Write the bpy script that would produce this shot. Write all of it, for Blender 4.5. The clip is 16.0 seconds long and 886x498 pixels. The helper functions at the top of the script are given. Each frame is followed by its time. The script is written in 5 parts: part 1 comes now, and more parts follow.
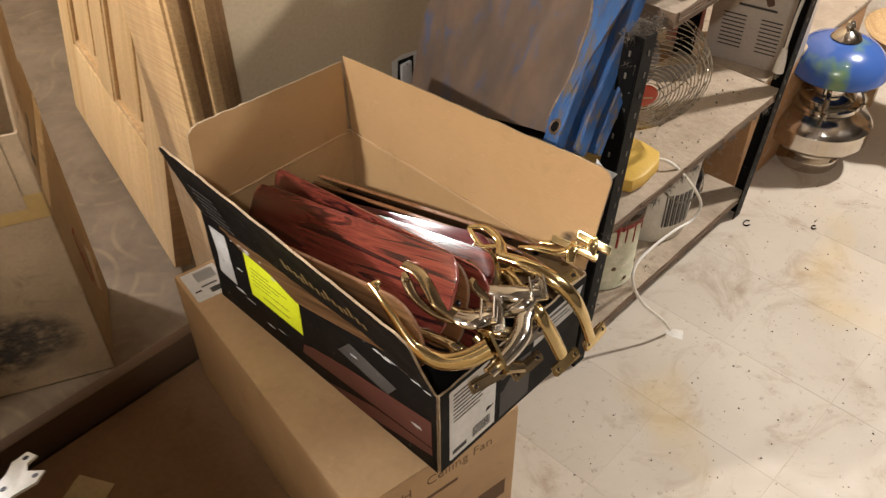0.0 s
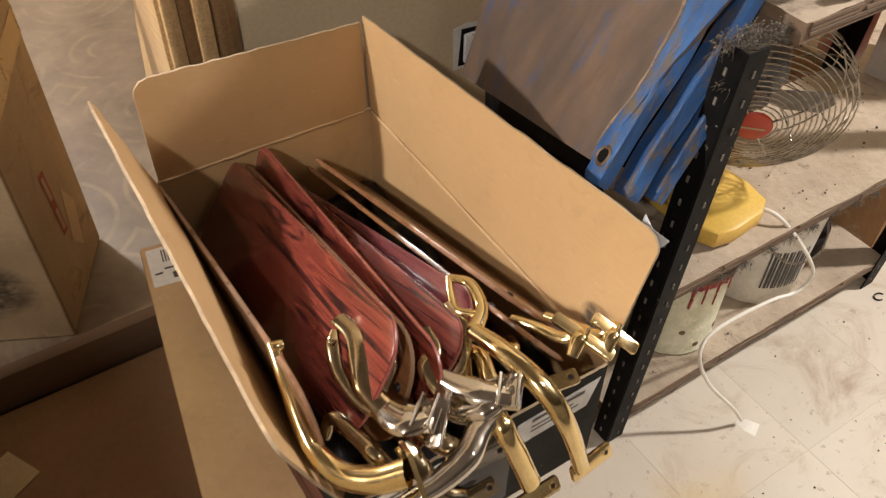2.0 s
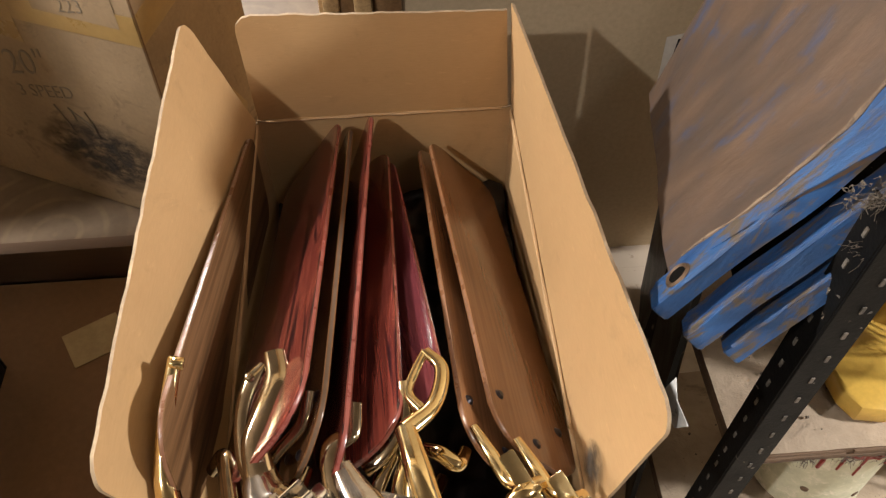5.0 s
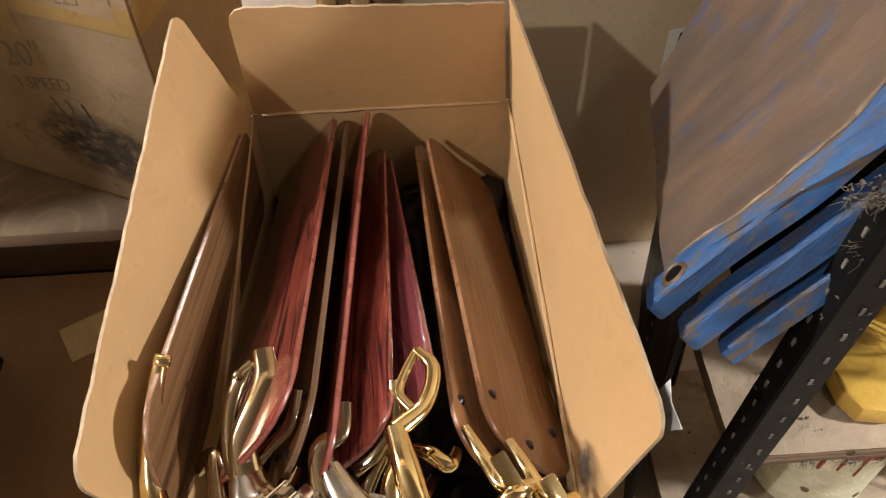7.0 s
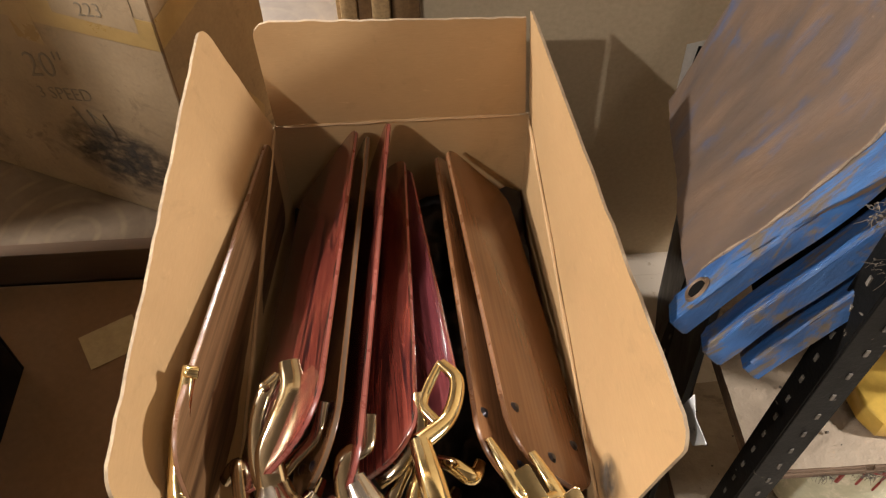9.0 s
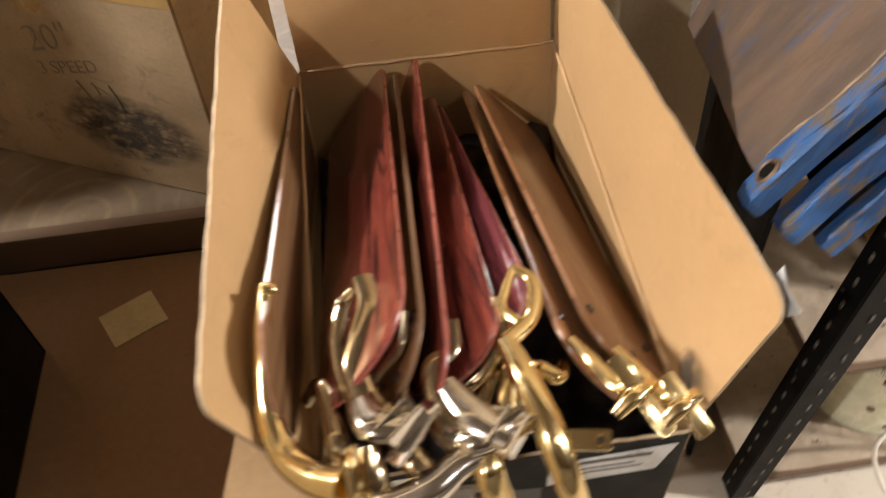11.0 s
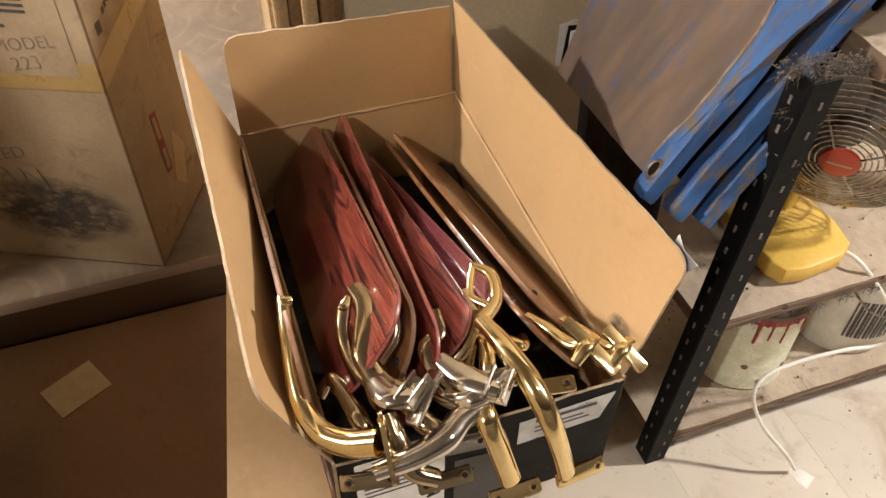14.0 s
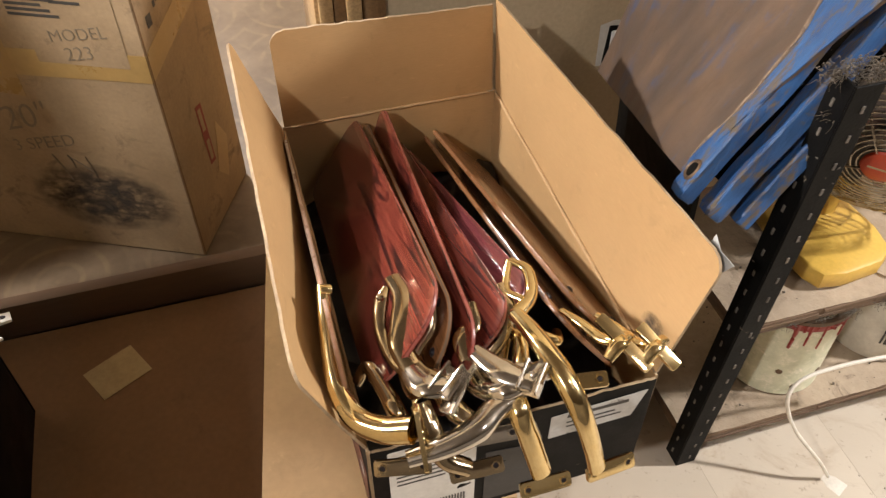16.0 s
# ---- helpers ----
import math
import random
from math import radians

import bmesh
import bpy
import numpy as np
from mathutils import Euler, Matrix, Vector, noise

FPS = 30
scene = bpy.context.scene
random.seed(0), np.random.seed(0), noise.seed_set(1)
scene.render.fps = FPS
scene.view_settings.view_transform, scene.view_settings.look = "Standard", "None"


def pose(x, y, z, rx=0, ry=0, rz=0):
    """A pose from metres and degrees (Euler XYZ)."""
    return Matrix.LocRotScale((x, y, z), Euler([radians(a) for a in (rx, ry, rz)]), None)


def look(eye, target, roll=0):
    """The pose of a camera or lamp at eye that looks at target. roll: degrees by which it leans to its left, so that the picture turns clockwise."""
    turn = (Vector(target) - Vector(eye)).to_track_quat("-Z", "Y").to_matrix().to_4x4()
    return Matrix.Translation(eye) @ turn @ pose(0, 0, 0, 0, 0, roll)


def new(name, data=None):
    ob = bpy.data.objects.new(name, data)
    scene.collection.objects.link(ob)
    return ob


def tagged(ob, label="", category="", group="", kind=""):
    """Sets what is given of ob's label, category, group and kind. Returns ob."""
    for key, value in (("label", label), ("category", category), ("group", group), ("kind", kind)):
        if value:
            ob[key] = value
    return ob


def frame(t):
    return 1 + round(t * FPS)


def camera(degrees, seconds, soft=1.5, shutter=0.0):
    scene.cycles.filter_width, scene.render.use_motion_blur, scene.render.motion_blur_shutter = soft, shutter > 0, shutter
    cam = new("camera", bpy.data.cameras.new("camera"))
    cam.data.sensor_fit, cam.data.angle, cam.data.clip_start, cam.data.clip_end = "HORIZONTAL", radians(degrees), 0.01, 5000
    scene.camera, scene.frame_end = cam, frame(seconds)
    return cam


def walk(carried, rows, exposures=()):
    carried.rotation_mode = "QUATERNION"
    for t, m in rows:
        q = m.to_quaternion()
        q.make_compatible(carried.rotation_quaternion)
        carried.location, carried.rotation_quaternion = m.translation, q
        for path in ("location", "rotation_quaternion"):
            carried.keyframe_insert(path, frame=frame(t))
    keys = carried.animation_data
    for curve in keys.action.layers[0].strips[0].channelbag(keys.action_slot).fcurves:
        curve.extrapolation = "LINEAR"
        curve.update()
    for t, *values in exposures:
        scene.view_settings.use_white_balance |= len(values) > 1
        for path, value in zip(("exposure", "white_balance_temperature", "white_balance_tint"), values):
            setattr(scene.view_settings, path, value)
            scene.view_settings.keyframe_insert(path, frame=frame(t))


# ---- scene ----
cam = camera(56.5, 16.0, 1.3, 0.5)
PATH = [
    (0, (-0.494, -0.492, 1.327), (0.577, 0.548, -0.004), -0.6),
    (0.5, (-0.422, -0.456, 1.272), (0.652, 0.568, -0.069), 1.5),
    (1, (-0.281, -0.403, 1.227), (0.649, 0.711, -0.149), 3.1),
    (1.5, (-0.205, -0.403, 1.201), (0.583, 0.784, -0.202), 1.5),
    (2, (-0.145, -0.377, 1.189), (0.638, 0.806, -0.22), 1.2),
    (2.5, (-0.11, -0.302, 1.172), (0.691, 0.816, -0.28), 2.1),
    (3, (-0.063, -0.258, 1.198), (0.729, 0.792, -0.309), 2.4),
    (3.5, (0.083, -0.235, 1.192), (0.765, 0.872, -0.327), 5.0),
    (4, (0.164, -0.265, 1.183), (0.423, 1.015, -0.331), 4.7),
    (4.5, (0.171, -0.271, 1.165), (0.248, 1.02, -0.36), -1.0),
    (5, (0.184, -0.28, 1.166), (0.268, 1.004, -0.366), -0.9),
    (7.5, (0.197, -0.269, 1.158), (0.253, 1.003, -0.384), -1.3),
    (8, (0.185, -0.269, 1.172), (0.225, 1.008, -0.366), -1.4),
    (8.5, (0.184, -0.269, 1.176), (0.221, 1.013, -0.359), -1.8),
    (10.8, (0.145, -0.301, 1.111), (0.269, 0.994, -0.408), 0.0),
    (11, (0.095, -0.315, 1.112), (0.205, 0.96, -0.425), -3.7),
    (11.5, (-0.008, -0.362, 1.151), (0.286, 0.938, -0.34), -3.5),
    (12, (-0.025, -0.4, 1.178), (0.354, 0.899, -0.295), -2.0),
    (12.5, (-0.031, -0.436, 1.191), (0.493, 0.844, -0.254), 0.8),
    (13, (-0.037, -0.45, 1.192), (0.484, 0.834, -0.25), 0.6),
    (13.5, (-0.041, -0.452, 1.193), (0.468, 0.834, -0.252), 1.6),
    (14, (-0.046, -0.439, 1.198), (0.432, 0.872, -0.235), 0.8),
    (14.5, (-0.046, -0.447, 1.203), (0.388, 0.902, -0.208), -0.1),
    (15, (-0.052, -0.457, 1.19), (0.347, 0.889, -0.235), 0.1),
    (15.5, (-0.044, -0.458, 1.209), (0.365, 0.864, -0.235), 0.3),
    (16, (-0.054, -0.451, 1.204), (0.346, 0.884, -0.231), -0.1),
]
walk(cam, [(t, look(eye, target, roll)) for t, eye, target, roll in PATH], ((0.0, -0.05), (0.5, -0.08), (1.0, 0.10), (1.5, 0.22), (2.5, 0.14), (3.0, -0.08), (4.0, 0.15), (5.0, 0.33), (8.5, 0.36), (11.0, 0.50), (14.0, 0.44), (16.0, 0.44)))

# ---- light ----
world = bpy.data.worlds.new("world")
scene.world = world
world.use_nodes = True
world.node_tree.nodes["Background"].inputs[0].default_value = (1.0, 0.78, 0.55, 1)
world.node_tree.nodes["Background"].inputs[1].default_value = 0.003


def bulb(name, place, watts, size, colour):
    data = bpy.data.lights.new(name, "POINT")
    data.energy, data.shadow_soft_size, data.color = watts, size, colour
    ob = new(name, data)
    ob.location = place
    return ob


WARM = (1.0, 0.96, 0.925)
bulb("lamp_bulb", (-1.02, -0.94, 2.05), 66, 0.03, WARM)
bulb("lamp_bulb", (-1.32, 0.645, 1.62), 142, 0.04, WARM)
bulb("lamp_bulb", (2.10, -0.45, 1.85), 195, 0.06, WARM)
bulb("lamp_bulb", (0.95, -0.75, 2.22), 9, 0.05, WARM)
bulb("lamp_bulb", (-0.60, 2.50, 1.60), 190, 0.09, (1.0, 0.97, 0.95))


# ---- materials ----
def material(name, rough=0.6, metal=0.0):
    m = bpy.data.materials.new(name)
    m.use_nodes = True
    b = m.node_tree.nodes["Principled BSDF"]
    b.inputs["Roughness"].default_value = rough
    b.inputs["Metallic"].default_value = metal
    return m, m.node_tree.nodes, m.node_tree.links, b


def coords(nt, links, stretch=(1, 1, 1), turn=(0, 0, 0)):
    c = nt.new("ShaderNodeTexCoord")
    mp = nt.new("ShaderNodeMapping")
    mp.inputs["Scale"].default_value = stretch
    mp.inputs["Rotation"].default_value = turn
    links.new(c.outputs["Object"], mp.inputs["Vector"])
    return mp.outputs[0]


def noise_tex(nt, links, vec, scale, detail=5.0, rough=0.55, distort=0.0):
    n = nt.new("ShaderNodeTexNoise")
    n.inputs["Scale"].default_value = scale
    n.inputs["Detail"].default_value = detail
    n.inputs["Roughness"].default_value = rough
    n.inputs["Distortion"].default_value = distort
    links.new(vec, n.inputs["Vector"])
    return n.outputs["Fac"]


def ramp(nt, links, fac, *stops):
    r = nt.new("ShaderNodeValToRGB")
    e = r.color_ramp.elements
    while len(e) < len(stops):
        e.new(0.5)
    for el, (p, c) in zip(e, stops):
        el.position, el.color = p, (*c, 1)
    links.new(fac, r.inputs[0])
    return r.outputs[0]


def mix(nt, links, fac, a, b, kind="MIX"):
    m = nt.new("ShaderNodeMix")
    m.data_type, m.blend_type = "RGBA", kind
    if isinstance(fac, float):
        m.inputs[0].default_value = fac
    else:
        links.new(fac, m.inputs[0])
    for sock, v in ((m.inputs[6], a), (m.inputs[7], b)):
        if isinstance(v, tuple):
            sock.default_value = (*v, 1)
        else:
            links.new(v, sock)
    return m.outputs[2]


def bump(nt, links, b, height, strength, distance=0.002):
    n = nt.new("ShaderNodeBump")
    n.inputs["Strength"].default_value = strength
    n.inputs["Distance"].default_value = distance
    links.new(height, n.inputs["Height"])
    links.new(n.outputs[0], b.inputs["Normal"])


def mottled(name, light, dark, spot=None, big=6.0, fine=90.0, rough=0.7, metal=0.0, relief=0.25, spot_at=(0.55, 0.7), stretch=(1, 1, 1), depth=0.002):
    """A surface of two tones at a large and a fine scale, with spots of dirt."""
    m, nt, links, b = material(name, rough, metal)
    v = coords(nt, links, stretch)
    large = noise_tex(nt, links, v, big, 6.0, 0.6)
    small = noise_tex(nt, links, v, fine, 4.0, 0.6)
    c = ramp(nt, links, large, (0.3, dark), (0.7, light))
    tint = ramp(nt, links, small, (0.25, (0.72, 0.72, 0.72)), (0.75, (1.0, 1.0, 1.0)))
    c = mix(nt, links, 0.6, c, tint, "MULTIPLY")
    if spot:
        dirt = noise_tex(nt, links, v, big * 2.3, 8.0, 0.7, 0.6)
        mask = ramp(nt, links, dirt, (spot_at[0], (0, 0, 0)), (spot_at[1], (1, 1, 1)))
        c = mix(nt, links, mask, c, spot)
    links.new(c, b.inputs["Base Color"])
    r = ramp(nt, links, large, (0.2, (max(rough - 0.12, 0.03),) * 3), (0.8, (min(rough + 0.12, 1),) * 3))
    links.new(r, b.inputs["Roughness"])
    if relief:
        bump(nt, links, b, small, relief, depth)
    return m


def plain(name, colour, rough=0.5, metal=0.0):
    return mottled(name, colour, tuple(c * 0.85 for c in colour), None, 12.0, 150.0, rough, metal, 0.08)


def cardboard(name, light, dark):
    """Kraft board with faint flutes along one way, scuffs and fibres."""
    m, nt, links, b = material(name, 0.72)
    v = coords(nt, links)
    large = noise_tex(nt, links, v, 5.0, 5.0, 0.6)
    fibre = noise_tex(nt, links, coords(nt, links, (18, 18, 160)), 4.0, 4.0, 0.7)
    c = ramp(nt, links, large, (0.25, dark), (0.75, light))
    c = mix(nt, links, 0.35, c, ramp(nt, links, fibre, (0.3, (0.75, 0.73, 0.7)), (0.7, (1, 1, 1))), "MULTIPLY")
    scuff = noise_tex(nt, links, v, 17.0, 9.0, 0.72, 0.5)
    c = mix(nt, links, ramp(nt, links, scuff, (0.56, (0, 0, 0)), (0.76, (0.5, 0.5, 0.5))), c, tuple(k * 0.62 for k in dark))
    rub = noise_tex(nt, links, coords(nt, links, (1, 1, 2.5)), 31.0, 6.0, 0.7)
    c = mix(nt, links, ramp(nt, links, rub, (0.62, (0, 0, 0)), (0.74, (0.35, 0.35, 0.35))), c, tuple(min(k * 1.3, 0.8) for k in light))
    links.new(c, b.inputs["Base Color"])
    bump(nt, links, b, fibre, 0.12, 0.001)
    return m


def wood(name, tones, scale=16.0, stretch=(1.0, 0.09, 1.0), rough=0.25, coat=0.5, distort=3.5, detail=2.5):
    """Printed or solid wood with long, wavy figure along the local y way."""
    m, nt, links, b = material(name, rough)
    v = coords(nt, links, stretch)
    figure = noise_tex(nt, links, v, scale, detail, 0.5, distort)
    w = nt.new("ShaderNodeMath")
    w.operation = "MULTIPLY"
    w.inputs[1].default_value = 6.0
    links.new(figure, w.inputs[0])
    f = nt.new("ShaderNodeMath")
    f.operation = "PINGPONG"
    f.inputs[1].default_value = 1.0
    links.new(w.outputs[0], f.inputs[0])
    n = len(tones)
    c = ramp(nt, links, f.outputs[0], *[(0.1 + 0.8 * i / (n - 1), t) for i, t in enumerate(tones)])
    pores = noise_tex(nt, links, coords(nt, links, (1, 0.03, 1)), 260.0, 3.0, 0.6)
    c = mix(nt, links, 0.5, c, ramp(nt, links, pores, (0.35, (0.5, 0.45, 0.42)), (0.6, (1, 1, 1))), "MULTIPLY")
    links.new(c, b.inputs["Base Color"])
    b.inputs["Coat Weight"].default_value = coat
    b.inputs["Coat Roughness"].default_value = 0.12
    bump(nt, links, b, pores, 0.05, 0.0005)
    return m


KRAFT = cardboard("kraft", (0.50, 0.315, 0.148), (0.42, 0.258, 0.116))
KRAFT_PALE = cardboard("kraft_pale", (0.54, 0.36, 0.19), (0.43, 0.275, 0.14))
KRAFT_TORN = mottled("torn_board_edge", (0.44, 0.33, 0.205), (0.24, 0.165, 0.10), None, 60, 300, 0.85)
INK = mottled("black_print", (0.007, 0.006, 0.0055), (0.004, 0.0035, 0.0035), (0.13, 0.115, 0.10), 19, 200, 0.6, 0, 0.1, (0.655, 0.70))
INK_RED = mottled("maroon_print", (0.13, 0.048, 0.038), (0.085, 0.028, 0.022), (0.3, 0.25, 0.22), 12, 200, 0.4, 0, 0.1, (0.68, 0.74))
INK_GREY = mottled("grey_print", (0.09, 0.085, 0.08), (0.05, 0.047, 0.045), (0.3, 0.28, 0.26), 12, 200, 0.4, 0, 0.1, (0.66, 0.74))
GILT = plain("gold_print", (0.20, 0.13, 0.05), 0.45)
PAPER = mottled("paper_label", (0.78, 0.76, 0.72), (0.66, 0.64, 0.60), None, 10, 120, 0.6, 0, 0.05)
PAPER_WORN = mottled("worn_label", (0.60, 0.59, 0.57), (0.42, 0.41, 0.40), (0.1, 0.09, 0.085), 25, 160, 0.55, 0, 0.1, (0.6, 0.68))
for _m in (INK, INK_GREY, INK_RED):
    _m.node_tree.nodes["Principled BSDF"].inputs["Specular IOR Level"].default_value = 0.12
PAPER_OLD = mottled("old_note", (0.48, 0.38, 0.22), (0.38, 0.29, 0.16), None, 15, 120, 0.8)
NEON = plain("neon_sticker", (0.72, 0.80, 0.02), 0.55)
TEXT_INK = plain("text_ink", (0.05, 0.045, 0.04), 0.6)
TEXT_BROWN = plain("brown_ink", (0.16, 0.085, 0.04), 0.7)
PENCIL = plain("marker_ink", (0.20, 0.155, 0.105), 0.8)
RED_INK = plain("red_stamp", (0.22, 0.035, 0.025), 0.7)
TAPE = mottled("packing_tape", (0.38, 0.25, 0.095), (0.29, 0.18, 0.065), None, 9, 60, 0.3, 0, 0.12)
CARTON_WHITE = mottled("soiled_white_board", (0.36, 0.255, 0.148), (0.24, 0.165, 0.092), (0.12, 0.08, 0.045), 7, 120, 0.75, 0, 0.15, (0.56, 0.74))
ROSEWOOD = wood("rosewood_print", [(0.020, 0.006, 0.007), (0.10, 0.019, 0.014), (0.18, 0.038, 0.024), (0.135, 0.026, 0.018)], 24.0, (1.0, 0.085, 1.0), 0.22, 0.55)
ROSE_EDGE = mottled("rose_edge", (0.30, 0.085, 0.065), (0.20, 0.05, 0.04), None, 30, 120, 0.3)
MAHOGANY = wood("mahogany_print", [(0.10, 0.022, 0.026), (0.16, 0.038, 0.04), (0.13, 0.030, 0.032)], 9.0, (1.0, 0.15, 1.0), 0.14, 0.8)
OAK = wood("oak_print", [(0.06, 0.029, 0.012), (0.13, 0.066, 0.027), (0.17, 0.09, 0.04)], 22.0, (1.0, 0.06, 1.0), 0.62, 0.0, 1.5)
OAK.node_tree.nodes["Principled BSDF"].inputs["Specular IOR Level"].default_value = 0.2
OAK_EDGE = mottled("oak_edge", (0.26, 0.13, 0.075), (0.17, 0.08, 0.045), None, 30, 120, 0.3)
WALNUT = wood("walnut_plain", [(0.185, 0.082, 0.034), (0.20, 0.09, 0.037), (0.195, 0.086, 0.035)], 4.0, (1.0, 0.2, 1.0), 0.26, 0.3, 1.0)
WALNUT_EDGE = mottled("walnut_edge", (0.22, 0.10, 0.045), (0.15, 0.065, 0.03), None, 30, 120, 0.3)
BRASS = mottled("polished_brass", (0.87, 0.71, 0.39), (0.78, 0.60, 0.30), (0.45, 0.30, 0.12), 40, 300, 0.085, 1.0, 0.02, (0.68, 0.78))
ANTIQUE = mottled("antique_brass", (0.60, 0.49, 0.33), (0.47, 0.38, 0.25), (0.2, 0.15, 0.09), 45, 300, 0.075, 1.0, 0.03, (0.62, 0.75))
NICKEL = mottled("bright_nickel", (0.78, 0.74, 0.68), (0.62, 0.58, 0.52), None, 40, 300, 0.09, 1.0, 0.02)
CHROME = mottled("brushed_chrome", (0.72, 0.66, 0.58), (0.6, 0.54, 0.47), None, 20, 200, 0.16, 1.0, 0.03)
SCREW = plain("dark_screw", (0.03, 0.025, 0.03), 0.3, 0.6)
STEEL_BLACK = mottled("black_steel", (0.009, 0.0085, 0.008), (0.006, 0.006, 0.006), (0.24, 0.20, 0.155), 18, 220, 0.42, 0, 0.15, (0.655, 0.70))
STEEL_BLACK.node_tree.nodes["Principled BSDF"].inputs["Specular IOR Level"].default_value = 0.04
HOLE = mottled("pale_spot", (0.22, 0.19, 0.155), (0.05, 0.045, 0.04), None, 60, 300, 0.8)
BOARD_DUST = mottled("dusty_board", (0.47, 0.375, 0.275), (0.30, 0.225, 0.155), (0.13, 0.095, 0.065), 7, 70, 0.9, 0, 0.8, (0.60, 0.72), (1, 1, 1), 0.004)
BOARD_EDGE = mottled("ply_edge", (0.22, 0.14, 0.085), (0.11, 0.07, 0.045), (0.35, 0.28, 0.2), 20, 120, 0.9, 0, 0.5, (0.58, 0.7), (0.25, 1, 6))
BOARD_ORANGE = mottled("orange_board", (0.45, 0.24, 0.10), (0.32, 0.17, 0.08), (0.4, 0.31, 0.22), 12, 90, 0.85, 0, 0.4, (0.55, 0.65))
LINT = mottled("grey_lint", (0.17, 0.14, 0.11), (0.08, 0.065, 0.05), None, 60, 260, 1.0, 0, 0.8)
BLUE = mottled("blue_paint", (0.040, 0.13, 0.33), (0.016, 0.05, 0.15), (0.11, 0.085, 0.06), 26, 160, 0.42, 0, 0.5, (0.50, 0.60), (0.35, 1, 1), 0.003)
RUST_LIP = mottled("rusty_lip", (0.30, 0.22, 0.15), (0.16, 0.11, 0.075), (0.08, 0.06, 0.05), 30, 200, 0.85, 0, 0.6, (0.55, 0.7))
BLUE_DIRTY = mottled("rusty_blue_sheet", (0.165, 0.10, 0.062), (0.07, 0.056, 0.05), (0.05, 0.075, 0.14), 9, 60, 0.5, 0, 0.35, (0.55, 0.70), (0.55, 1.15, 1), 0.003)
YELLOW = mottled("yellow_enamel", (0.72, 0.46, 0.09), (0.62, 0.38, 0.07), (0.4, 0.28, 0.12), 12, 160, 0.38, 0, 0.05, (0.7, 0.8))
WIRE = mottled("fan_wire", (0.50, 0.45, 0.38), (0.30, 0.26, 0.21), None, 40, 200, 0.28, 1.0, 0.05)
RED_HUB = plain("red_badge", (0.50, 0.055, 0.02), 0.35)
MOTOR = mottled("grey_motor", (0.22, 0.21, 0.21), (0.12, 0.115, 0.115), (0.3, 0.25, 0.2), 30, 200, 0.4, 0.5, 0.1)
CAN = mottled("can_paper", (0.72, 0.70, 0.52), (0.56, 0.55, 0.38), (0.78, 0.72, 0.58), 24, 120, 0.6, 0, 0.15, (0.52, 0.66))
CAN_RUST = mottled("rusty_tin", (0.20, 0.13, 0.08), (0.11, 0.07, 0.045), None, 30, 200, 0.6, 0.4, 0.2)
PAINT_RED = plain("dried_red_paint", (0.30, 0.022, 0.015), 0.45)
BUCKET = mottled("white_bucket", (0.74, 0.70, 0.62), (0.58, 0.54, 0.47), (0.16, 0.13, 0.1), 14, 120, 0.5, 0, 0.1, (0.62, 0.72))
CABLE = mottled("white_cable", (0.82, 0.77, 0.68), (0.72, 0.66, 0.57), None, 30, 200, 0.5)
PIN = plain("plug_pin", (0.25, 0.22, 0.18), 0.35, 0.9)
WALL = mottled("drywall", (0.55, 0.435, 0.285), (0.50, 0.39, 0.25), (0.43, 0.33, 0.21), 2.2, 130, 0.9, 0, 0.12, (0.62, 0.8))
# dark colours of the unseen walls and ceiling, chosen to cut bounced light
WALL_LOW_BOUNCE = mottled("low_bounce_wall", (0.15, 0.125, 0.10), (0.10, 0.085, 0.07), None, 2.2, 60, 0.9)
CEILING = mottled("low_bounce_ceiling", (0.07, 0.05, 0.032), (0.045, 0.032, 0.02), None, 2, 60, 0.9, 0, 0.25, (0.5, 0.6), (0.2, 3, 1))
SPACKLE = plain("torn_drywall", (0.66, 0.62, 0.56), 0.9)
PINE = wood("pine", [(0.62, 0.42, 0.20), (0.68, 0.47, 0.235), (0.58, 0.385, 0.175)], 9.0, (1.0, 1.0, 0.06), 0.42, 0.2, 1.2)
PINE_TRIM = wood("pine_trim", [(0.50, 0.33, 0.16), (0.56, 0.37, 0.18), (0.46, 0.29, 0.135)], 12.0, (1.0, 1.0, 0.06), 0.42, 0.2, 1.2)
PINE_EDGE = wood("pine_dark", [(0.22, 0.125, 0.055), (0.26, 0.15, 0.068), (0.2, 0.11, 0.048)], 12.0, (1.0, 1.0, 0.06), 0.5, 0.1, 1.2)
SILL = mottled("dark_sill", (0.13, 0.075, 0.04), (0.085, 0.048, 0.026), None, 8, 90, 0.75, 0, 0.25, (0.5, 0.6), (0.15, 1, 1))
DARK_CARD = mottled("brown_floor_board", (0.24, 0.135, 0.07), (0.18, 0.10, 0.05), (0.115, 0.064, 0.032), 3, 90, 0.85, 0, 0.1, (0.6, 0.75))


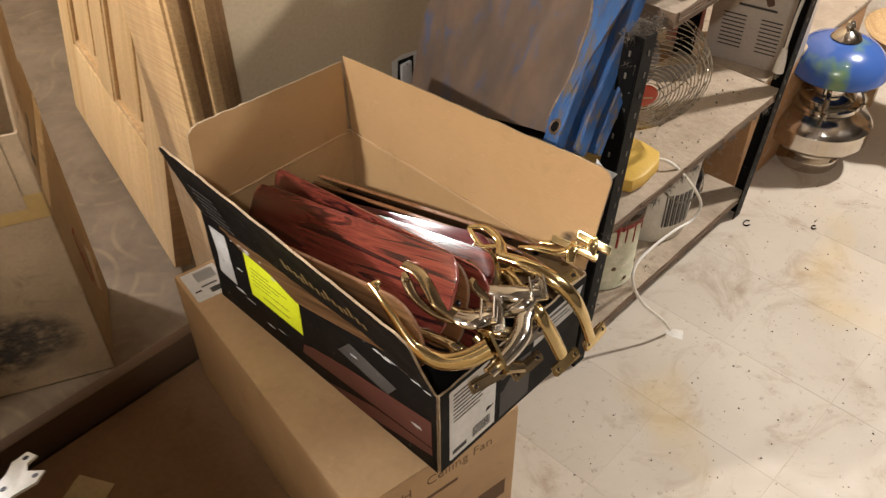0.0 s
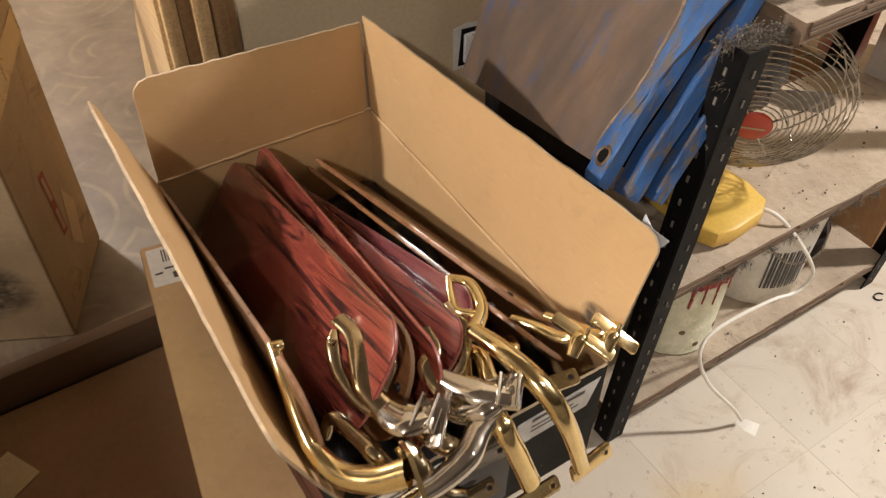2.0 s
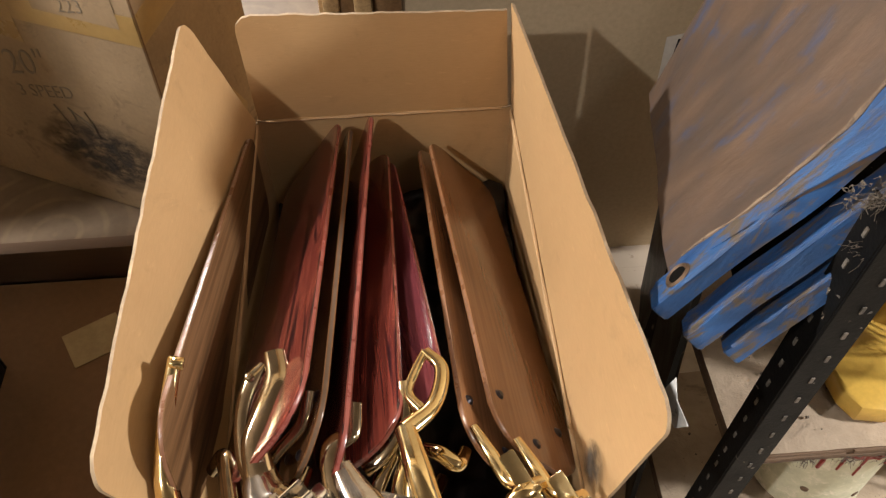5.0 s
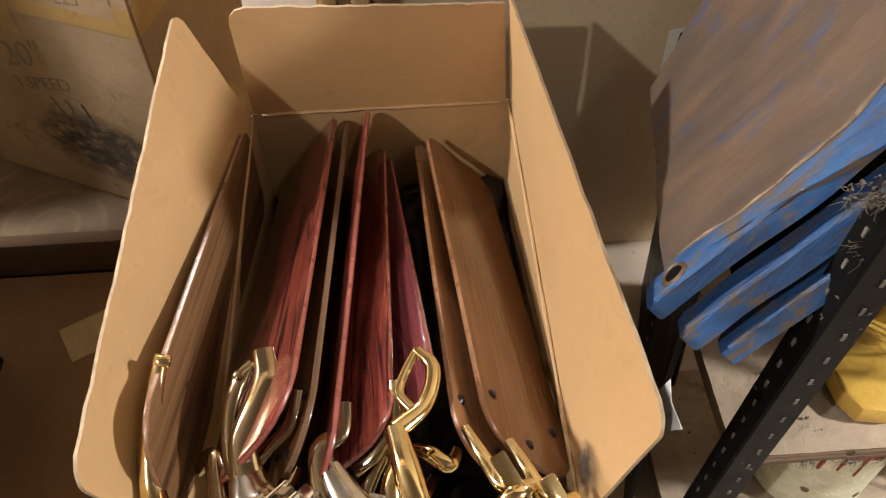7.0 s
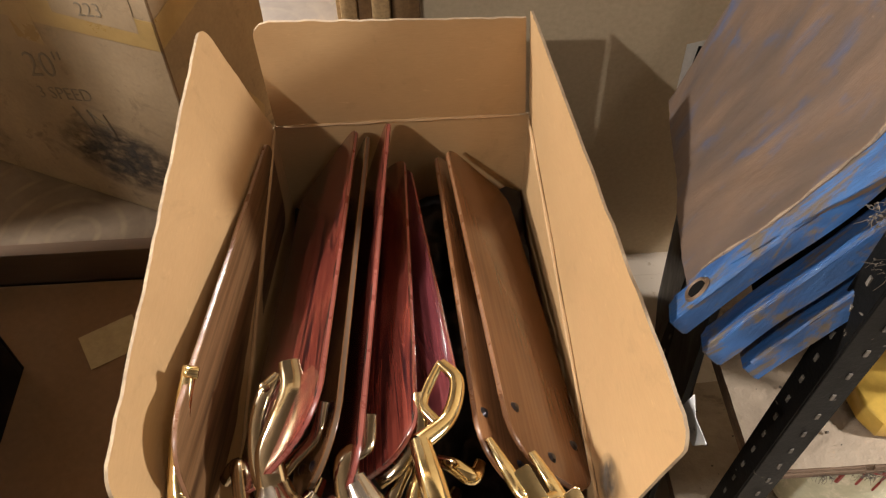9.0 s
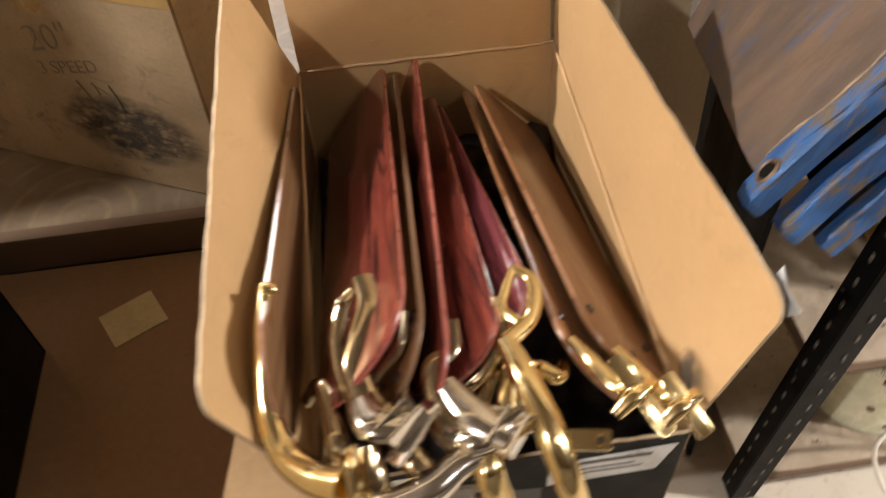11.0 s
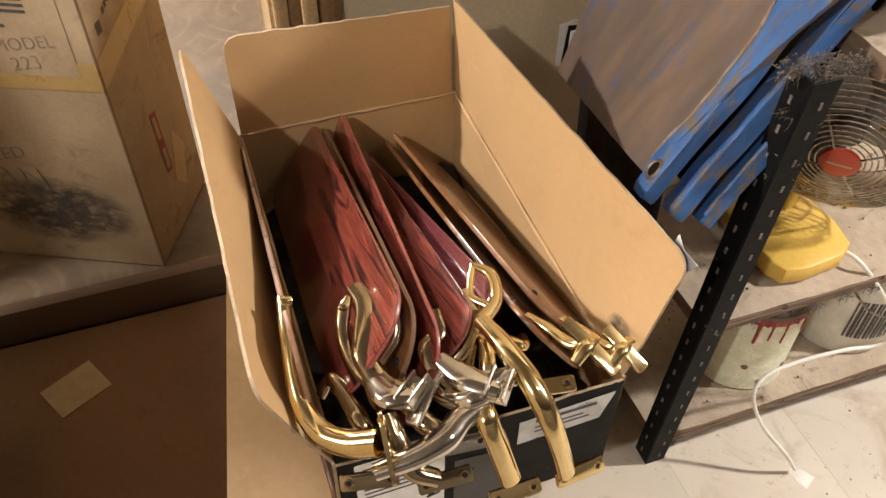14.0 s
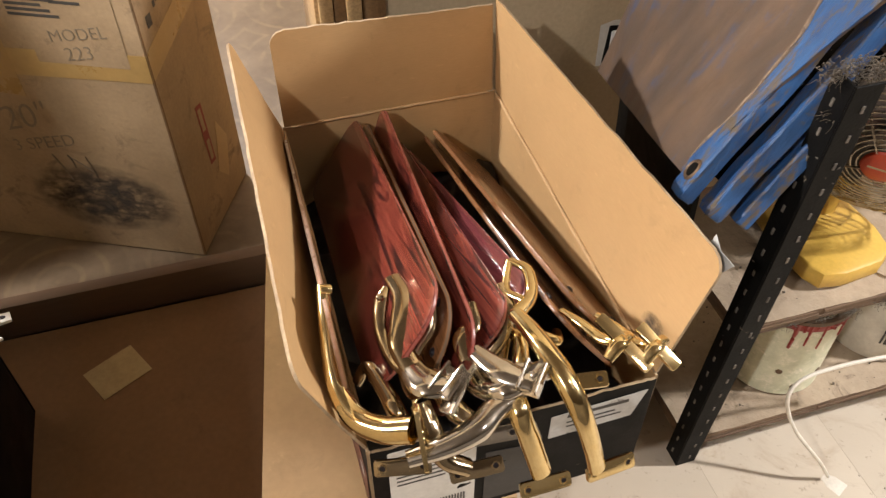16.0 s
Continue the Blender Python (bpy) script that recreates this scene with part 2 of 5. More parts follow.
def smudge_material(span=(2, 2, 2), name="grime"):
    """Grey grime that thins out towards its rim."""
    m, nt, links, b = material(name, 0.9)
    b.inputs["Base Color"].default_value = (0.06, 0.045, 0.032, 1)
    c = nt.new("ShaderNodeTexCoord")
    g = nt.new("ShaderNodeTexGradient")
    g.gradient_type = "SPHERICAL"
    mp = nt.new("ShaderNodeMapping")
    mp.inputs["Location"].default_value = tuple(-k / 2 for k in span)
    mp.inputs["Scale"].default_value = span
    links.new(c.outputs["Generated"], mp.inputs["Vector"])
    links.new(mp.outputs[0], g.inputs["Vector"])
    n = noise_tex(nt, links, coords(nt, links, (1, 1, 1.6)), 26.0, 6.0, 0.65)
    mul = nt.new("ShaderNodeMath")
    mul.operation = "MULTIPLY"
    links.new(ramp(nt, links, g.outputs["Fac"], (0.0, (0, 0, 0)), (0.6, (1, 1, 1))), mul.inputs[0])
    links.new(ramp(nt, links, n, (0.35, (0, 0, 0)), (0.62, (0.85, 0.85, 0.85))), mul.inputs[1])
    links.new(mul.outputs[0], b.inputs["Alpha"])
    return m


SOIL = smudge_material()
SOIL_FLAT = smudge_material((2, 0, 2), "carton_grime")


def concrete():
    m, nt, links, b = material("painted_concrete", 0.55)
    v = nt.new("ShaderNodeNewGeometry").outputs["Position"]
    large = noise_tex(nt, links, v, 1.8, 6.0, 0.6)
    stain = noise_tex(nt, links, v, 5.5, 9.0, 0.68, 0.8)
    fine = noise_tex(nt, links, v, 60.0, 5.0, 0.7)
    c = ramp(nt, links, large, (0.3, (0.50, 0.42, 0.33)), (0.7, (0.62, 0.54, 0.435)))
    c = mix(nt, links, ramp(nt, links, stain, (0.54, (0, 0, 0)), (0.70, (0.7, 0.7, 0.7))), c, (0.34, 0.235, 0.15))
    c = mix(nt, links, ramp(nt, links, fine, (0.60, (0, 0, 0)), (0.70, (0.6, 0.6, 0.6))), c, (0.27, 0.195, 0.135))
    yellow = noise_tex(nt, links, v, 2.6, 3.0, 0.5)
    c = mix(nt, links, ramp(nt, links, yellow, (0.60, (0, 0, 0)), (0.72, (0.45, 0.45, 0.45))), c, (0.60, 0.42, 0.16))
    piece = nt.new("ShaderNodeObjectInfo").outputs["Random"]
    c = mix(nt, links, 1.0, c, ramp(nt, links, piece, (0.0, (0.90, 0.90, 0.90)), (1.0, (1.0, 1.0, 1.0))), "MULTIPLY")
    links.new(c, b.inputs["Base Color"])
    links.new(ramp(nt, links, stain, (0.3, (0.42, 0.42, 0.42)), (0.7, (0.7, 0.7, 0.7))), b.inputs["Roughness"])
    bump(nt, links, b, fine, 0.2, 0.002)
    return m


def linoleum():
    """Worn beige sheet flooring with printed rings."""
    m, nt, links, b = material("printed_linoleum", 0.5)
    v = coords(nt, links, (1 / 0.3, 1 / 0.3, 1))
    tile = nt.new("ShaderNodeVectorMath")
    tile.operation = "FRACTION"
    links.new(v, tile.inputs[0])
    off = nt.new("ShaderNodeVectorMath")
    off.operation = "SUBTRACT"
    off.inputs[1].default_value = (0.5, 0.5, 0)
    links.new(tile.outputs[0], off.inputs[0])
    flat = nt.new("ShaderNodeVectorMath")
    flat.operation = "MULTIPLY"
    flat.inputs[1].default_value = (1, 1, 0)
    links.new(off.outputs[0], flat.inputs[0])
    ln = nt.new("ShaderNodeVectorMath")
    ln.operation = "LENGTH"
    links.new(flat.outputs[0], ln.inputs[0])
    pp = nt.new("ShaderNodeMath")
    pp.operation = "PINGPONG"
    pp.inputs[1].default_value = 0.075
    links.new(ln.outputs["Value"], pp.inputs[0])
    rings = ramp(nt, links, pp.outputs[0], (0.010, (1, 1, 1)), (0.024, (0, 0, 0)))
    big = noise_tex(nt, links, coords(nt, links), 7.0, 6.0, 0.65)
    base = ramp(nt, links, big, (0.3, (0.085, 0.055, 0.031)), (0.7, (0.175, 0.125, 0.08)))
    wear = ramp(nt, links, noise_tex(nt, links, coords(nt, links), 11.0, 5.0, 0.6), (0.44, (0, 0, 0)), (0.66, (0.45, 0.45, 0.45)))
    links.new(mix(nt, links, mix(nt, links, 1.0, rings, wear, "MULTIPLY"), base, (0.25, 0.18, 0.10)), b.inputs["Base Color"])
    bump(nt, links, b, big, 0.15, 0.003)
    return m


def globe_print():
    """Oceans and lands of a globe, as large soft patches."""
    m, nt, links, b = material("globe_print", 0.22)
    v = coords(nt, links)
    land = noise_tex(nt, links, v, 5.0, 4.0, 0.55)
    c = ramp(nt, links, land, (0.49, (0.045, 0.11, 0.36)), (0.56, (0.14, 0.24, 0.13)), (0.70, (0.30, 0.32, 0.18)))
    links.new(c, b.inputs["Base Color"])
    b.inputs["Coat Weight"].default_value = 0.4
    return m


JOINT = mottled("dirty_joint", (0.56, 0.48, 0.385), (0.49, 0.41, 0.325), None, 8, 90, 0.9)
CONCRETE = concrete()
LINO = linoleum()
GLOBE = globe_print()


# ---- mesh helpers ----
def link_mesh(name, bm, mats, parent=None, label="", smooth=None):
    if smooth is not None:
        bmesh.ops.recalc_face_normals(bm, faces=bm.faces)
        for f in bm.faces:
            f.smooth = True
        for e in bm.edges:
            if len(e.link_faces) == 2 and e.calc_face_angle(0) > radians(smooth):
                e.smooth = False
    me = bpy.data.meshes.new(name)
    bm.to_mesh(me)
    bm.free()
    for m in (mats if isinstance(mats, (list, tuple)) else [mats]):
        me.materials.append(m)
    ob = new(name, me)
    if parent:
        ob.parent = parent
    if label:
        ob["label"] = label
    return ob


def part(name, bm, mats, parent, label="", smooth=35):
    return link_mesh(name, bm, mats, parent, label, smooth)


def thing(name, label, category, m=None, group="", kind=""):
    ob = new(name)
    ob.empty_display_size = 0.05
    if m is not None:
        ob.matrix_basis = m
    return tagged(ob, label, category, group, kind)


def box_bm(x0, y0, z0, x1, y1, z1, bevel=0.0, segs=2, bm=None):
    bm = bm or bmesh.new()
    r = bmesh.ops.create_cube(bm, size=1)
    vs = r["verts"]
    bmesh.ops.scale(bm, vec=(x1 - x0, y1 - y0, z1 - z0), verts=vs)
    bmesh.ops.translate(bm, vec=((x0 + x1) / 2, (y0 + y1) / 2, (z0 + z1) / 2), verts=vs)
    if bevel:
        es = list({e for v in vs for e in v.link_edges})
        bmesh.ops.bevel(bm, geom=es, offset=bevel, segments=segs, affect="EDGES", profile=0.6)
    return bm


def cyl_bm(r0, r1, z0, z1, n=32, bm=None, bevel=0.0, m=None):
    """A round, with radius r0 below and r1 above."""
    bm = bm or bmesh.new()
    r = bmesh.ops.create_cone(bm, cap_ends=True, segments=n, radius1=r0, radius2=r1, depth=z1 - z0)
    bmesh.ops.translate(bm, vec=(0, 0, (z0 + z1) / 2), verts=r["verts"])
    if bevel:
        es = [e for e in {e for v in r["verts"] for e in v.link_edges} if e.is_manifold and e.calc_face_angle(0) > 0.9]
        out = bmesh.ops.bevel(bm, geom=es, offset=bevel, segments=2, affect="EDGES", profile=0.5)
    if m is not None:
        bmesh.ops.transform(bm, matrix=m, verts=[v for v in bm.verts])
    return bm


def lathe_bm(profile, n=40, bm=None):
    """A round thing from a list of (radius, height)."""
    bm = bm or bmesh.new()
    rings = []
    for r, z in profile:
        if r < 1e-5:
            rings.append([bm.verts.new((0, 0, z))])
        else:
            rings.append([bm.verts.new((r * math.cos(2 * math.pi * i / n), r * math.sin(2 * math.pi * i / n), z)) for i in range(n)])
    for a, b in zip(rings, rings[1:]):
        for i in range(n):
            j = (i + 1) % n
            quad = [a[i % len(a)], a[j % len(a)], b[j % len(b)], b[i % len(b)]]
            quad = list(dict.fromkeys(quad))
            if len(quad) > 2:
                bm.faces.new(quad)
    return bm


def spline(points, steps=6):
    """A smooth line through the points."""
    p = [Vector(q) for q in points]
    p = [2 * p[0] - p[1]] + p + [2 * p[-1] - p[-2]]
    out = []
    for i in range(1, len(p) - 2):
        for k in range(steps):
            t = k / steps
            a, b, c, d = p[i - 1], p[i], p[i + 1], p[i + 2]
            out.append(0.5 * (2 * b + (c - a) * t + (2 * a - 5 * b + 4 * c - d) * t * t + (3 * b - a - 3 * c + d) * t ** 3))
    out.append(p[-2])
    return out


def tube_bm(points, radius, n=10, steps=6, flat=1.0, up=(0, 0, 1), bm=None):
    """A round or flattened rod along a smooth line; radius: one number, or one for each point. flat: thickness against width."""
    bm = bm or bmesh.new()
    line = spline(points, steps) if steps > 1 else [Vector(q) for q in points]
    radii = radius if isinstance(radius, (list, tuple)) else [radius] * len(points)
    rings = []
    up = Vector(up)
    for i, c in enumerate(line):
        d = (line[min(i + 1, len(line) - 1)] - line[max(i - 1, 0)]).normalized()
        side = d.cross(up)
        if side.length < 1e-4:
            side = d.cross(Vector((1, 0.1, 0)))
        side.normalize()
        top = side.cross(d)
        u = i / max(len(line) - 1, 1) * (len(radii) - 1)
        k = min(int(u), len(radii) - 2) if len(radii) > 1 else 0
        r = radii[k] + (radii[k + 1] - radii[k]) * (u - k) if len(radii) > 1 else radii[0]
        rings.append([bm.verts.new(c + side * (r * math.cos(2 * math.pi * j / n)) + top * (r * flat * math.sin(2 * math.pi * j / n))) for j in range(n)])
    for a, b in zip(rings, rings[1:]):
        for j in range(n):
            bm.faces.new((a[j], a[(j + 1) % n], b[(j + 1) % n], b[j]))
    bm.faces.new(rings[0][::-1])
    bm.faces.new(rings[-1])
    return bm


def frame_m(origin, along, across):
    """A pose with y along, x across and z square to both."""
    y = Vector(along).normalized()
    x = Vector(across)
    x = (x - y * x.dot(y)).normalized()
    z = x.cross(y)
    return Matrix(((x.x, y.x, z.x, origin[0]), (x.y, y.y, z.y, origin[1]), (x.z, y.z, z.z, origin[2]), (0, 0, 0, 1)))


def sheet_bm(outline, thick, m=None, bevel=0.0, bm=None, mat_edge=None):
    """A flat piece with that outline in local x, y, from z = 0 up to its thickness."""
    own = bmesh.new()
    low = [own.verts.new((x, y, 0)) for x, y in outline]
    top = [own.verts.new((x, y, thick)) for x, y in outline]
    own.faces.new(low[::-1])
    own.faces.new(top)
    n = len(outline)
    for i in range(n):
        f = own.faces.new((low[i], low[(i + 1) % n], top[(i + 1) % n], top[i]))
        if mat_edge is not None:
            f.material_index = mat_edge
    if bevel:
        es = [e for e in own.edges if abs(e.verts[0].co.z - e.verts[1].co.z) < 1e-6]
        bmesh.ops.bevel(own, geom=es, offset=bevel, segments=2, affect="EDGES", profile=0.5)
    if m is not None:
        own.transform(m)
    if bm is None:
        return own
    me = bpy.data.meshes.new("tmp")
    own.to_mesh(me)
    own.free()
    bm.from_mesh(me)
    bpy.data.meshes.remove(me)
    return bm


def rounded(x0, y0, x1, y1, r, n=6):
    """A rectangle's outline with corners of radius r (one, or four from the lower left round)."""
    rr = r if isinstance(r, (list, tuple)) else [r] * 4
    out = []
    for (cx, cy, sx, sy, a0), q in zip(((x0, y0, 1, 1, 180), (x1, y0, -1, 1, 270), (x1, y1, -1, -1, 0), (x0, y1, 1, -1, 90)), rr):
        if q < 1e-5:
            out.append((cx, cy))
            continue
        for k in range(n + 1):
            a = radians(a0 + 90 * k / n)
            out.append((cx + sx * q + q * math.cos(a), cy + sy * q + q * math.sin(a)))
    return out


def writing(text, size, m, mat, parent, name="writing", depth=0.0003, shear=0.0):
    cu = bpy.data.curves.new("text", "FONT")
    cu.body, cu.size, cu.extrude, cu.resolution_u, cu.shear, cu.offset = text, size, depth, 3, shear, -0.014 * size
    tmp = bpy.data.objects.new("text", cu)
    scene.collection.objects.link(tmp)
    me = bpy.data.meshes.new_from_object(tmp.evaluated_get(bpy.context.evaluated_depsgraph_get()))
    bpy.data.objects.remove(tmp)
    me.transform(m)
    me.materials.clear()
    me.materials.append(mat)
    ob = new(name, me)
    ob.parent = parent
    return ob


def bars_bm(m, rows, thick=0.0003):
    """Plain bars for print too small to read; rows of (x, y, length, height) on the local x, y plane."""
    bm = bmesh.new()
    for x, y, w, h in rows:
        sheet_bm([(x, y), (x + w, y), (x + w, y + h), (x, y + h)], thick, m, bm=bm)
    return bm


# faces of upright things: local x to the reader's right, local y up, z out of the face
def upright(origin, right):
    return frame_m(origin, (0, 0, 1), right)


FLOOR = -0.03
STEP = 0.05
WALL_Y = 0.70

# ---- the large structure ----
floor = tagged(link_mesh("floor", box_bm(-3, -3.2, FLOOR - 0.1, 5, 0.704, FLOOR - 0.0004), JOINT), "worn cream tiled basement floor with faint joints", "floor", kind="structure")
tagged(link_mesh("floor_upper", box_bm(-2.2, 0.72, FLOOR - 0.1, 1.6, 3.6, STEP), LINO), "worn printed linoleum floor of the raised room", "floor", kind="structure")
sill = tagged(link_mesh("step", box_bm(-2.2, 0.708, FLOOR, 0.12, 0.735, STEP + 0.002, 0.003), SILL, smooth=30), "dark stained wooden step board below the doorway", "step", kind="structure")

OPEN_L, OPEN_R, WALL_T = -0.95, 0.085, 0.13
bm = bmesh.new()
box_bm(OPEN_R + 0.02, WALL_Y, FLOOR, 5, WALL_Y + WALL_T, 2.35, bm=bm)
tagged(link_mesh("wall_north", bm, WALL), "beige unpainted drywall wall with smudges", "wall", kind="structure")
tagged(link_mesh("wall_north_left", box_bm(-3, WALL_Y, FLOOR, OPEN_L, WALL_Y + WALL_T, 2.35), WALL), "beige drywall wall beside the doorway", "wall", kind="structure")
tagged(link_mesh("wall_over_door", box_bm(OPEN_L, WALL_Y, 2.1, OPEN_R + 0.02, WALL_Y + WALL_T, 2.35), WALL), "beige drywall above the doorway", "wall", kind="structure")
# unseen walls and ceiling that close the room, dark to hold fill light down
tagged(link_mesh("wall_west", box_bm(-3.12, -3.2, FLOOR, -3, 0.83, 2.35), WALL_LOW_BOUNCE), "plain unseen closing wall, darkened to cut bounced light", "wall", kind="structure")
tagged(link_mesh("wall_south", box_bm(-3, -3.32, FLOOR, 5, -3.2, 2.35), WALL_LOW_BOUNCE), "plain unseen closing wall, darkened to cut bounced light", "wall", kind="structure")
tagged(link_mesh("wall_east", box_bm(5, -3.32, FLOOR, 5.12, 0.83, 2.35), WALL_LOW_BOUNCE), "plain unseen closing wall, darkened to cut bounced light", "wall", kind="structure")
tagged(link_mesh("ceiling", box_bm(-3.12, -3.32, 2.35, 5.12, 3.7, 2.45), CEILING), "plain unseen ceiling, darkened to cut bounced light", "ceiling", kind="structure")
tagged(link_mesh("wall_far_room", box_bm(-2.2, 3.6, STEP, 1.6, 3.7, 2.35), WALL), "plain beige wall of the next room", "wall", kind="structure")
tagged(link_mesh("wall_far_left", box_bm(-2.32, 0.83, STEP, -2.2, 3.7, 2.35), WALL), "plain beige wall of the next room", "wall", kind="structure")
tagged(link_mesh("wall_far_right", box_bm(1.6, 0.83, STEP, 1.72, 3.7, 2.35), WALL), "plain beige wall of the next room", "wall", kind="structure")

# unseen walls added to keep the left lamps off the low left side
tagged(link_mesh("wall_partition_low", box_bm(-0.84, -0.10, FLOOR, -0.74, 0.50, 1.06), WALL), "plain low wall, added unseen to block lamp light", "wall", kind="structure")
tagged(link_mesh("wall_partition_end", box_bm(-0.84, 0.504, FLOOR, -0.74, 0.69, 1.05), WALL), "plain low wall, added unseen to block lamp light", "wall", kind="structure")
tagged(link_mesh("wall_partition", box_bm(-0.84, -1.7, FLOOR, -0.74, -0.104, 1.42), WALL), "plain low wall, added unseen to block lamp light", "wall", kind="structure")

# door casing: jamb, stop and two moulded strips
casing = tagged(new("trim"), "light pine door casing with stepped mouldings", "trim", kind="structure")
part("jamb", box_bm(OPEN_R, 0.694, STEP, OPEN_R + 0.02, WALL_Y + WALL_T, 2.1, 0.002), PINE_TRIM, casing)
part("moulding", box_bm(OPEN_R + 0.006, 0.684, FLOOR, OPEN_R + 0.028, 0.699, 2.16, 0.004), PINE_TRIM, casing)
# the recessed strips are coloured darker than the raised mouldings
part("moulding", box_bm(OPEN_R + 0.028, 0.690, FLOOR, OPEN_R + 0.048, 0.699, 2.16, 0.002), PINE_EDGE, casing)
part("moulding", box_bm(OPEN_R + 0.048, 0.680, FLOOR, OPEN_R + 0.072, 0.699, 2.16, 0.004), PINE_TRIM, casing)
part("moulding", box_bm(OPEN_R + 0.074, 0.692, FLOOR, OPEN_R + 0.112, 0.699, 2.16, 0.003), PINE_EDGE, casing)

# open panel door: local x along the door from the hinge, local y its thickness, seen face at y = 0
DOOR_LEN, DOOR_T = 0.82, 0.038
dvec = Vector((0.19, 0.84, 0)).normalized()
DOOR_LEAN = Matrix.Rotation(radians(8.2), 4, "X")
door_m = frame_m((0.060 + 0.038 * dvec.y, 0.885 - 0.038 * dvec.x, STEP + 0.012), (-dvec.y, dvec.x, 0), dvec) @ DOOR_LEAN
door = thing("door_1", "unfinished pine panel door leaning in the doorway", "door", door_m, kind="structure")


def door_piece(name, x0, z0, x1, z1, t0=0.0, t1=DOOR_T, mat=None, bevel=0.004):
    return part(name, box_bm(x0, DOOR_T - t1, z0, x1, DOOR_T - t0, z1, bevel), mat or PINE, door)


door_piece("stile", 0, 0, 0.115, 2.0)
door_piece("stile", DOOR_LEN - 0.115, 0, DOOR_LEN, 2.0)
door_piece("stile", 0.355, 0.24, 0.465, 1.9)
for z0, z1 in ((0, 0.24), (0.92, 1.1), (1.88, 2.0)):
    door_piece("rail", 0.115, z0, DOOR_LEN - 0.115, z1)
for x0, x1 in ((0.115, 0.355), (0.465, 0.705)):
    for z0, z1 in ((0.24, 0.92), (1.1, 1.88)):
        door_piece("panel", x0, z0, x1, z1, 0.012, DOOR_T - 0.012)
        door_piece("raised_field", x0 + 0.045, z0 + 0.045, x1 - 0.045, z1 - 0.045, 0.006, 0.014, bevel=0.005)
        for a in (x0, x1 - 0.016):
            door_piece("moulding", a, z0, a + 0.016, z1, 0.003, 0.014, PINE_TRIM, 0.005)
        for a in (z0, z1 - 0.016):
            door_piece("moulding", x0 + 0.016, a, x1 - 0.016, a + 0.016, 0.003, 0.014, PINE_TRIM, 0.005)
# thin strip, coloured darker than the door's faces
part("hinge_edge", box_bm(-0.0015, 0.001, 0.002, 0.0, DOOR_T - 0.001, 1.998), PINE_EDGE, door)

# brown board lying on the floor left of the boxes
tagged(link_mesh("floor_board", box_bm(-1.3, -0.3, FLOOR, 0.1, 0.70, FLOOR + 0.006, 0.002), DARK_CARD, smooth=30), "large flat sheet of brown board on the floor", "board")

# outlet hole with torn drywall
outlet = thing("electrical_outlet", "bare outlet box in a ragged cut in the drywall", "outlet", upright((0.616, WALL_Y - 0.001, 0.402), (1, 0, 0)))
part("torn_edge", sheet_bm([(-0.036, -0.042), (0.030, -0.046), (0.038, 0.040), (-0.010, 0.047), (-0.037, 0.041)], 0.0015), SPACKLE, outlet)
part("opening", sheet_bm([(-0.026, -0.036), (0.025, -0.038), (0.027, 0.034), (-0.020, 0.038)], 0.002), STEEL_BLACK, outlet)
part("socket", box_bm(-0.016, -0.03, 0.001, 0.016, 0.028, 0.009, 0.004), PAPER_WORN, outlet)

# ---- lower carton ----
cu = Vector((0.155, 0.988, 0)).normalized()
cr = Vector((0.988, -0.155, 0)).normalized()
CL, CW, CH = 0.625, 0.315, 0.29
carton_o = Vector((-0.136, 0.040, FLOOR))
carton = thing("shipping_carton", "closed plain brown carton of a ceiling fan on the floor", "box", frame_m(carton_o, cu, cr))
bm = box_bm(0, 0, 0, CW, CL, CH - 0.004, 0.004)
part("body", bm, KRAFT_PALE, carton)
part("top_flap", box_bm(0.001, 0.001, CH - 0.004, CW / 2 - 0.001, CL - 0.001, CH, 0.0015), KRAFT_PALE, carton)
part("top_flap", box_bm(CW / 2 + 0.001, 0.001, CH - 0.004, CW - 0.001, CL - 0.001, CH, 0.0015), KRAFT_PALE, carton)
writing("LED H", 0.030, Matrix.Translation((0.02, -0.0004, 0.238)) @ pose(0, 0, 0, 90), TEXT_BROWN, carton)
writing("Ceiling Fan", 0.030, Matrix.Translation((0.128, -0.0004, 0.238)) @ pose(0, 0, 0, 90), TEXT_BROWN, carton)
tagged(part("small_print", bars_bm(pose(0, -0.0002, 0, 90), [(0.10, 0.200, 0.09, 0.008), (0.02, 0.200, 0.06, 0.006), (0.235, 0.06, 0.06, 0.045)]), TEXT_BROWN, carton), kind="stuff")
lab = part("shipping_label", sheet_bm(rounded(0.008, CL - 0.095, 0.075, CL - 0.010, 0.002), 0.0006, Matrix.Translation((0, 0, CH))), PAPER, carton, "white printed barcode label")
tagged(part("print", bars_bm(Matrix.Translation((0, 0, CH + 0.0006)), [(0.03 + 0.0042 * i, CL - 0.045, 0.0022, 0.028) for i in range(9)] + [(0.04, CL - 0.085, 0.028, 0.014), (0.014, CL - 0.07, 0.012, 0.004), (0.03, CL - 0.062, 0.03, 0.004)], 0.0002), TEXT_INK, lab), kind="stuff")

# ---- open fan box ----
W, L, RIM, BASE = 0.33, 0.55, 0.45, CH + FLOOR
T = 0.0034
fan_box = thing("open_fan_box", "open black-printed cardboard box full of ceiling fan blades", "box", pose(0, 0, 0))


